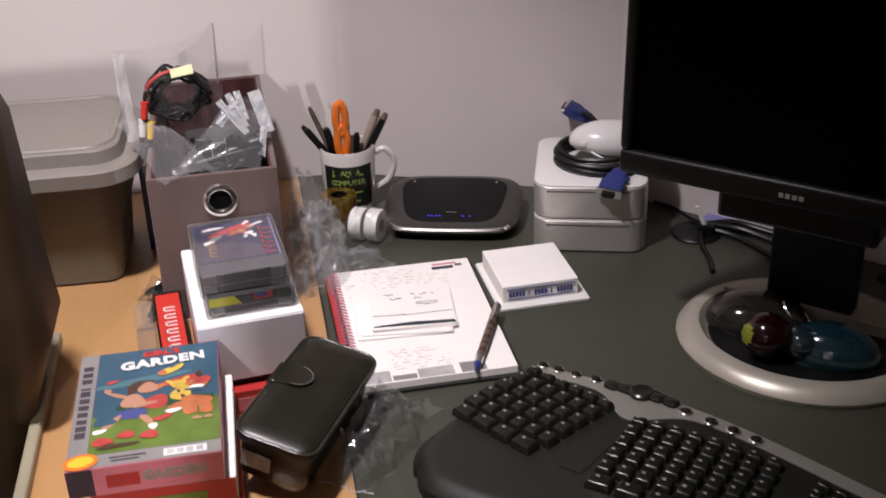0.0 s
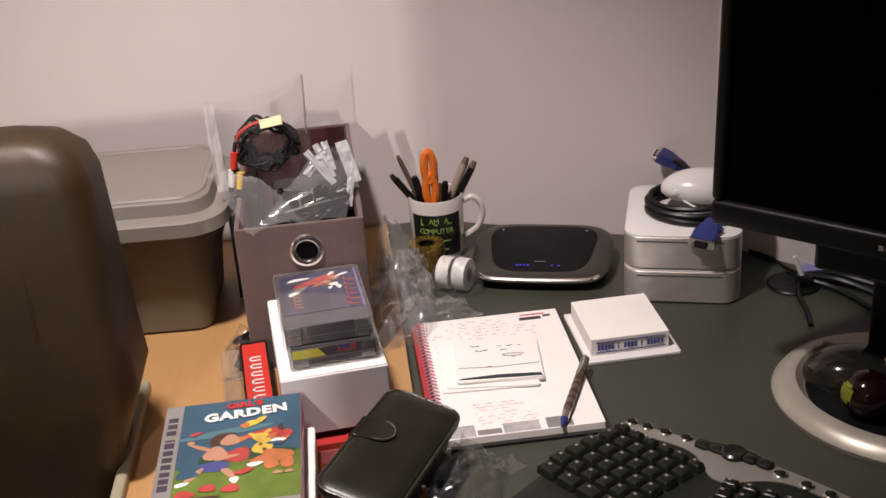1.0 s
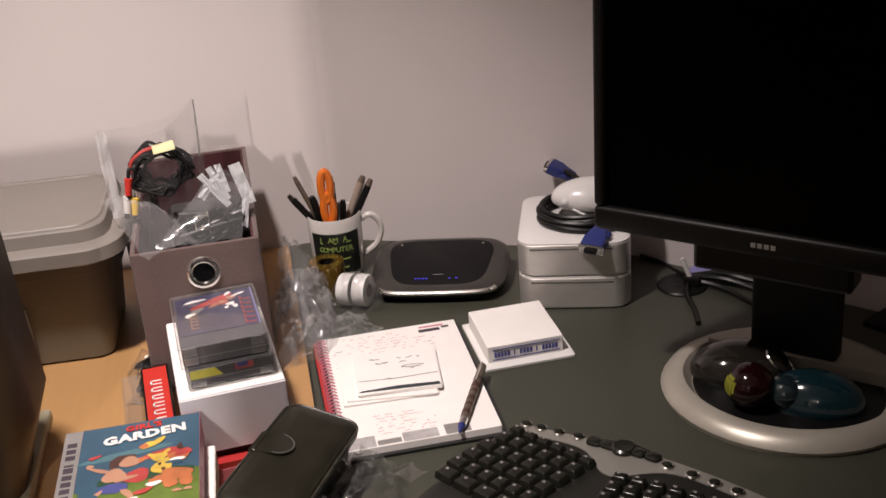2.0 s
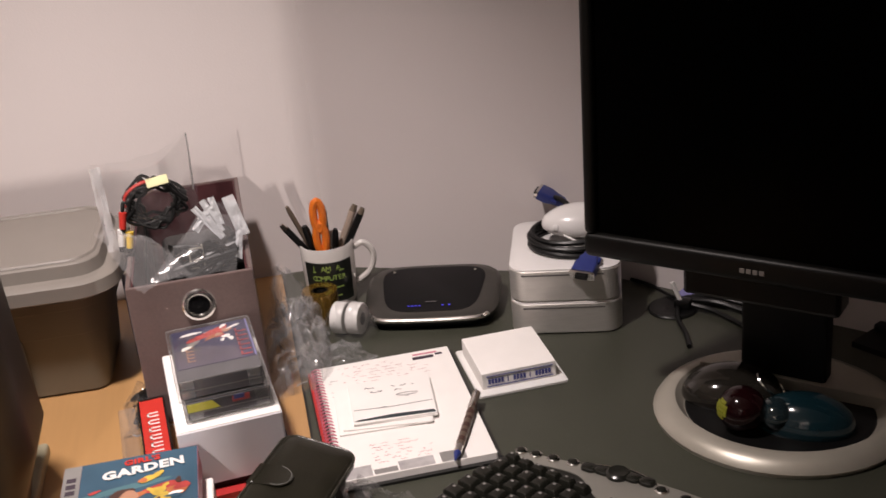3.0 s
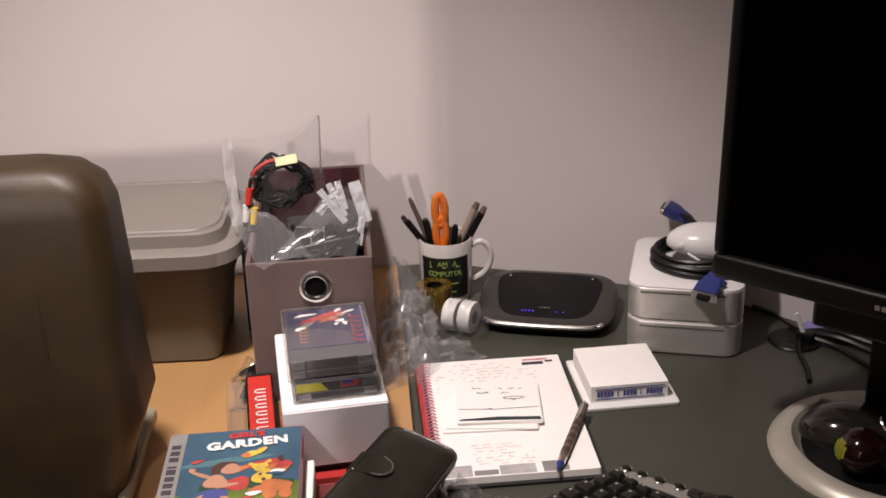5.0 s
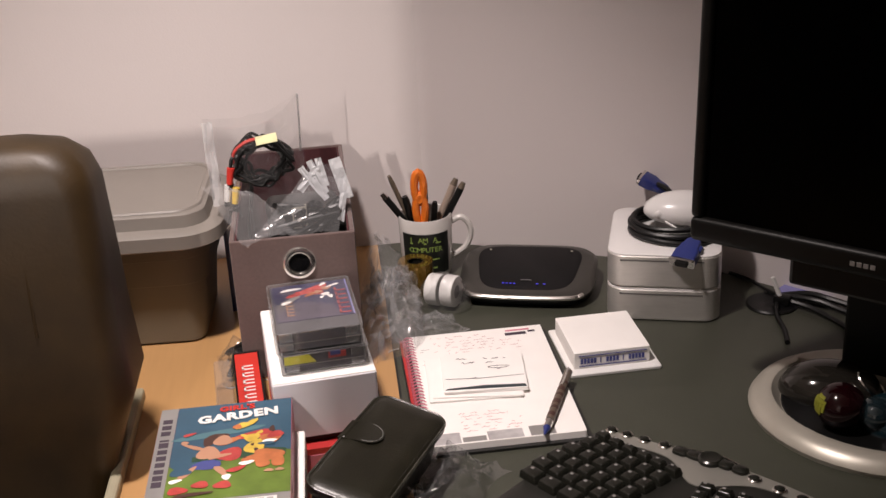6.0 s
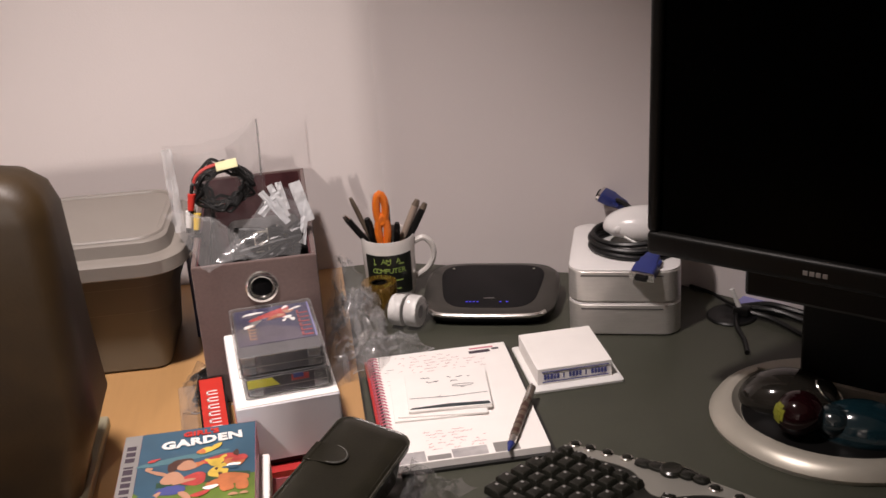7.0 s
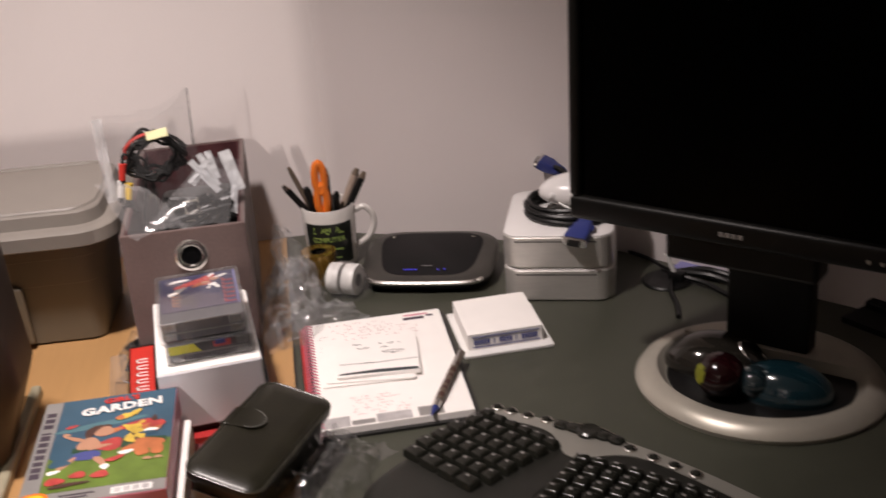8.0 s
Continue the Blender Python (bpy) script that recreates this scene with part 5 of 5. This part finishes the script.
part("front_film", crumple(0.126, 0.310, 22, 28, 0.012, 2.2, zip_shape(-1)), M_BAGCLEAR, zip_bag, smooth=True)
part("back_film", crumple(0.126, 0.314, 22, 28, 0.012, 4.6, zip_shape(1)), M_BAGCLEAR, zip_bag, smooth=True)
part("seam_edge", tube([(-0.072, 0.0, 0.304), (-0.073, 0.002, 0.27), (-0.073, -0.002, 0.225)], 0.0013, 5), M_SEAM, zip_bag, "dark zip edge")
part("seam_edge", tube([(0.053, 0.002, 0.334), (0.052, 0.0, 0.30), (0.050, 0.0, 0.255)], 0.0013, 5), M_SEAM, zip_bag)
# gusset strip whose white film holds the bag edge's reflection
part("gusset", crumple(0.014, 0.118, 4, 12, 0.006, 7.7, lambda u, v, p: Vector((p.x - 0.068 - 0.003 * v, p.y - 0.004, p.z + 0.192))), M_ZIPEDGE, zip_bag, smooth=True)



def bilinear(p00, p10, p01, p11, dy=0.0):
    """Maps a sheet onto four corners; the sheet's own bulge stays."""
    c = [Vector(p) for p in (p00, p10, p01, p11)]

    def shape(u, v, p):
        q = c[0] * (1 - u) * (1 - v) + c[1] * u * (1 - v) + c[2] * (1 - u) * v + c[3] * u * v
        return q + Vector((p.y * 0.3, p.y, p.y * 0.6 + dy * math.sin(math.pi * u) * math.sin(math.pi * v)))
    return shape


part("draped_film", crumple(1, 1, 14, 14, 0.010, 5.1, bilinear((-0.052, -0.150, 0.192), (0.020, -0.140, 0.194), (-0.088, 0.0, 0.225), (-0.030, -0.06, 0.232), 0.012)), M_BAGMILK, zip_bag, "milky film draped over the bin's edge", smooth=True)
coil = thing("av_cable", pose(-0.034, 0.160, DESK + 0.006), "black coiled cable with red, white and yellow plugs", "cable")
for k in range(10):
    rng2 = random.Random(20 + k)
    pts = []
    for j in range(17):
        a = 2 * math.pi * j / 16
        pts.append(((0.022 + 0.018 * rng2.random()) * math.cos(a) + 0.002 * (k % 5) - 0.004, 0.012 * math.sin(a + k) + 0.002 * k - 0.010, 0.250 + (0.019 + 0.017 * rng2.random()) * math.sin(a) + 0.004 * math.cos(a) * (k % 3 - 1)))
    part("loop", tube(pts, 0.0023, 7), M_CABLE, coil, smooth=True)
part("red_loop", tube([(-0.040, -0.010, 0.252), (-0.036, -0.012, 0.268), (-0.020, -0.012, 0.280), (0.0, -0.010, 0.284)], 0.0024, 6), M_RED, coil, smooth=True)
part("paper_tag", moved(box(-0.0145, 0.0145, -0.0010, 0.0010, -0.0060, 0.0060, 0.0006), Matrix.Translation((0.008, -0.018, 0.284)) @ pose(0, 0, 0, -25, -8, 0)), mat("cream_tag", (0.75, 0.72, 0.42), 0.7), coil, "cream paper tag")
for x, z, mt in ((-0.047, 0.236, M_RED), (-0.053, 0.212, M_WHITE), (-0.043, 0.208, M_YELLOW)):
    part("plug", tube([(x + 0.004, -0.018, z + 0.012), (x, -0.020, z - 0.010)], lambda t: 0.0055 - 0.0012 * t, 10, smooth=False), mt, coil, smooth=True)
    part("plug_tip", tube([(x, -0.020, z - 0.010), (x - 0.001, -0.0205, z - 0.017)], 0.0035, 8, smooth=False), M_CABLE, coil)
part("jack", tube([(-0.045, -0.022, 0.192), (-0.041, -0.024, 0.178)], 0.0085, 10, smooth=False), M_CABLE, coil, smooth=True)
part("jack_pin", tube([(-0.045, -0.026, 0.176), (-0.056, -0.032, 0.166)], 0.0025, 8, smooth=False), M_CHROME, coil)
part("lead", tube([(-0.045, -0.019, 0.222), (-0.040, -0.012, 0.26), (-0.02, 0.0, 0.22), (-0.03, 0.0, 0.15), (-0.02, 0.02, 0.05), (0.0, 0.03, 0.004)], 0.0026, 6), M_CABLE, coil, smooth=True)

grey_bag = thing("grey_bag", pose(0.018, 0.105, DESK + 0.006, 0, 0, 0), "milky clear bag of black adapters and cables", "plastic bag")


def grey_shape(side):
    def shape(u, v, p):
        top = 0.155 + 0.100 * min(1.0, u / 0.6) - 0.016 * max(0.0, (u - 0.6) / 0.4)
        return Vector((p.x * (1.0 - 0.10 * v), p.y * 0.7 + side * (0.034 * math.sin(math.pi * min(1, u * 0.95 + 0.03)) + 0.01) * (1 - 0.6 * v) + 0.035 * v * (side < 0), v * top))
    return shape


part("front_film", crumple(0.130, 0.30, 26, 30, 0.009, 11.3, grey_shape(-1), 11), M_BAGGREY, grey_bag, smooth=True)
part("back_film", crumple(0.130, 0.30, 26, 30, 0.009, 14.9, grey_shape(1), 11), M_BAG, grey_bag, smooth=True)
part("slack_film", crumple(1, 1, 18, 18, 0.007, 9.4, bilinear((-0.066, -0.083, 0.193), (0.042, -0.076, 0.190), (0.004, -0.016, 0.248), (0.054, -0.010, 0.240), 0.008)), M_BAGGREY, grey_bag, "milky slack of the bag", smooth=True)
for k, (x, z, w, h, tn) in enumerate(((0.008, 0.238, 0.010, 0.040, 40), (0.014, 0.232, 0.009, 0.056, -34), (0.020, 0.240, 0.009, 0.050, -22), (0.026, 0.246, 0.009, 0.040, -12), (0.050, 0.236, 0.016, 0.058, -14), (0.048, 0.196, 0.009, 0.044, 10))):
    part("printed_strip", crumple(w, h, 4, 8, 0.002, 30 + k, lambda u, v, p, x=x, z=z, tn=tn, h=h: Vector((x + (p.x * math.cos(radians(tn)) + (p.z - h / 2) * math.sin(radians(tn))), -0.012 + 0.15 * (z - 0.2) + p.y, z + (p.z - h / 2) * math.cos(radians(tn)) - p.x * math.sin(radians(tn))))), mat("grey_bag_print", (0.60, 0.61, 0.63), 0.5, var=0.1), grey_bag, "pale printed strip")
adapter = thing("power_adapter", pose(0.016, 0.132, DESK + 0.006, 0, 0, 6), "black power adapter and cables inside a bag", "adapter")
part("adapter_body", box(-0.050, 0.050, -0.040, 0.070, 0.0, 0.188, 0.012, 3), M_BLACK, adapter, smooth=True)
for k in range(12):
    rng2 = random.Random(50 + k)
    pts = [(-0.045 + 0.095 * rng2.random(), -0.026 - 0.022 * rng2.random(), 0.150 + 0.056 * rng2.random()) for j in range(6)]
    part("cable", tube(pts, 0.0034, 7), M_CABLE, adapter, smooth=True)
part("clear_clip", joined(box(-0.020, -0.0185, -0.046, -0.044, 0.178, 0.205), box(-0.003, -0.001, -0.047, -0.044, 0.174, 0.208), box(-0.020, -0.002, -0.046, -0.0445, 0.176, 0.178), box(-0.020, -0.002, -0.046, -0.0445, 0.203, 0.205)), M_SILVER, adapter, "bright clip frame")
part("clip_spring", moved(lathe([(0.004, -0.01), (0.005, 0), (0.004, 0.01)], 12), Matrix.Translation((-0.011, -0.046, 0.186)) @ pose(0, 0, 0, 0, 70, 0)), M_CHROME, adapter, smooth=True)

blue = thing("blue_box", pose(-0.102, 0.30, DESK), "dark blue cardboard box between tub and bin", "box")
part("carton", rounded(0.014, 0.13, [(0, 0), (0.150, 0), (0.1506, 0.0006)], 0.001, 2), M_BLUEBOX, blue)
stand_bag = thing("clear_bag", pose(0.104, 0.215, DESK, 0, 0, -50), "thin clear bag standing beside the bin", "plastic bag")
part("film", crumple(0.085, 0.100, 16, 14, 0.022, 21.4, lambda u, v, p: Vector((p.x * (1 - 0.62 * v) - 0.014 * v, p.y + 0.03 * v, p.z)), 8), M_BAGMILK, stand_bag, smooth=True)

# ---- on the small computer: mouse, cable and its plugs ----
TOPZ = DESK + 0.101
mcab = thing("video_cable", mini_pose @ Matrix.Translation((0, 0, 0.1013)), "coiled black video cable with blue plugs on the computer", "cable")
for k in range(4):
    pts = []
    rx, ry = 0.066 - 0.004 * (k % 2), 0.056 - 0.003 * k
    for j in range(21):
        a = 2 * math.pi * j / 20
        pts.append((0.016 + rx * math.cos(a), -0.004 + ry * math.sin(a) + 0.006 * (k % 2), 0.0042 + 0.0048 * k + 0.002 * math.sin(a * 2 + k)))
    part("loop", tube(pts, 0.0040, 8), M_CABLE, mcab, smooth=True)
part("lead", tube([(0.056, -0.040, 0.012), (0.052, -0.050, 0.015), (0.047, -0.062, 0.016)], 0.0042), M_CABLE, mcab, smooth=True)
for m_plug in (Matrix.Translation((0.030, -0.092, 0.001)) @ pose(0, 0, 0, 22, 0, -24) @ Matrix.Scale(1.05, 4), Matrix.Translation((-0.026, 0.105, 0.036)) @ pose(0, 0, 0, -24, 0, -104)):
    pl = part("plug", moved(loft([[(x * s, y, z * hh + 0.0) for x, z in ring_rect(0.032, 0.015, 0.003, 3)] for y, s, hh in ((-0.012, 1.0, 1.0), (0.004, 1.0, 1.0), (0.010, 0.8, 0.9), (0.026, 0.62, 0.7), (0.030, 0.4, 0.6))]), m_plug), M_BLUEPLUG, mcab, "blue plug", smooth=True)
    part("plug_face", moved(loft([[(x, y, z) for x, z in ring_rect(0.034, 0.0125, 0.002, 3)] for y in (-0.0160, -0.0121)]), m_plug), M_CHROME, pl, "metal plug face", smooth=True)
    part("plug_socket", moved(loft([[(x, y, z) for x, z in ring_rect(0.017, 0.0075, 0.002, 3)] for y in (-0.0190, -0.0161)]), m_plug), M_BLACK, pl)
    for sx in (-1, 1):
        part("thumb_screw", moved(lathe([(0.003, -0.019), (0.003, -0.010)], 10), m_plug @ Matrix.Translation((sx * 0.0125, 0, 0)) @ pose(0, 0, 0, 90)), M_BLUEPLUG, pl)
part("lead", tube([(-0.014, 0.094, 0.036), (0.0, 0.080, 0.034), (0.030, 0.050, 0.018), (0.060, 0.030, 0.010)], 0.0040), M_CABLE, mcab, smooth=True)
wm = thing("white_mouse", mini_pose @ Matrix.Translation((0.030, 0.010, 0.1215)) @ pose(0, 0, 0, 0, 3, 6) @ Matrix.Scale(1.12, 4), "glossy white oval computer mouse on coiled cable", "mouse")
part("shell", moved(ellipsoid(0.056, 0.032, 0.026, 32, 18, -0.25), Matrix.Translation((0, 0, 0.006))), M_WHITEGLOSS, wm, smooth=True)
part("base_plate", moved(ellipsoid(0.053, 0.030, 0.008, 28, 8), Matrix.Translation((0, 0, -0.0005))), mat("pale_grey_plastic", (0.55, 0.54, 0.53), 0.3), wm, smooth=True)
part("side_button", moved(ellipsoid(0.006, 0.003, 0.005, 14, 8), Matrix.Translation((-0.038, -0.022, 0.008))), M_WHITEGLOSS, wm, smooth=True)
part("cord", tube([(-0.030, -0.026, 0.0), (-0.010, -0.038, -0.006), (0.012, -0.040, -0.010), (0.03, -0.03, -0.008)], 0.0016, 6), M_WHITE, wm, "white cord", smooth=True)

# ---- behind the monitor ----
hub_disc = thing("cable_grommet", pose(0.664, 0.094, DESK), "round black desk cable cover", "cable cover")
part("cover", lathe([(0.036, 0), (0.036, 0.002), (0.034, 0.004), (0.012, 0.0042), (0.010, 0.003)], 36), M_BLACK, hub_disc, smooth=True)
bundle = thing("desk_cables", pose(0, 0, DESK), "loose black cables running behind the monitor", "cable")
for pts, r in (([(0.640, 0.205, 0.004), (0.660, 0.170, 0.005), (0.672, 0.120, 0.008), (0.690, 0.085, 0.010)], 0.0028), ([(0.668, 0.085, 0.008), (0.655, 0.050, 0.005), (0.650, 0.010, 0.004), (0.640, -0.028, 0.004)], 0.0036),
               ([(0.675, 0.090, 0.010), (0.705, 0.060, 0.008), (0.725, 0.020, 0.005), (0.735, -0.015, 0.005), (0.742, -0.05, 0.005)], 0.0040), ([(0.680, 0.095, 0.012), (0.720, 0.075, 0.010), (0.750, 0.040, 0.006), (0.775, 0.0, 0.005), (0.80, -0.04, 0.005)], 0.0045),
               ([(0.676, 0.100, 0.010), (0.715, 0.090, 0.014), (0.745, 0.070, 0.010), (0.790, 0.02, 0.006)], 0.0045)):
    part("cable", tube(pts, r, 8), M_CABLE, bundle, smooth=True)
wc = thing("white_tip_cable", pose(0.676, 0.085, DESK + 0.0045), "black plug with upright white tip", "plug")
part("plug_body", moved(box(-0.012, 0.012, -0.009, 0.009, 0, 0.014, 0.004), pose(0, 0, 0, 0, 0, -35)), M_BLACK, wc, smooth=True)
part("white_tip", tube([(-0.004, 0.0, 0.012), (-0.014, 0.006, 0.040)], 0.0034, 8, smooth=False), M_WHITE, wc, "white tip", smooth=True)
lav = thing("lavender_card", pose(0.718, 0.108, DESK + 0.0045, 0, 0, -48), "small lavender card lying behind the monitor", "card")
part("card", rounded(0.075, 0.030, [(0, 0), (0.0015, 0)], 0.002, 2), M_LAVENDER, lav)
part("card_stripe", box(0.010, 0.014, -0.014, 0.014, 0.0015, 0.0019), M_BLACK, lav)
spk = thing("black_stand", pose(0.895, -0.135, DESK, 0, 0, -62), "low black wedge shaped stand beside monitor foot", "stand")
part("wedge", loft([[(-0.06, -0.03, z), (0.06, -0.03, z), (0.06, 0.03, z), (-0.06, 0.03, z)] for z in (0.0, 0.008)]), M_BLACK, spk)
part("ridge", box(-0.055, 0.055, 0.010, 0.028, 0.0082, 0.020, 0.003), M_BLACK, spk)
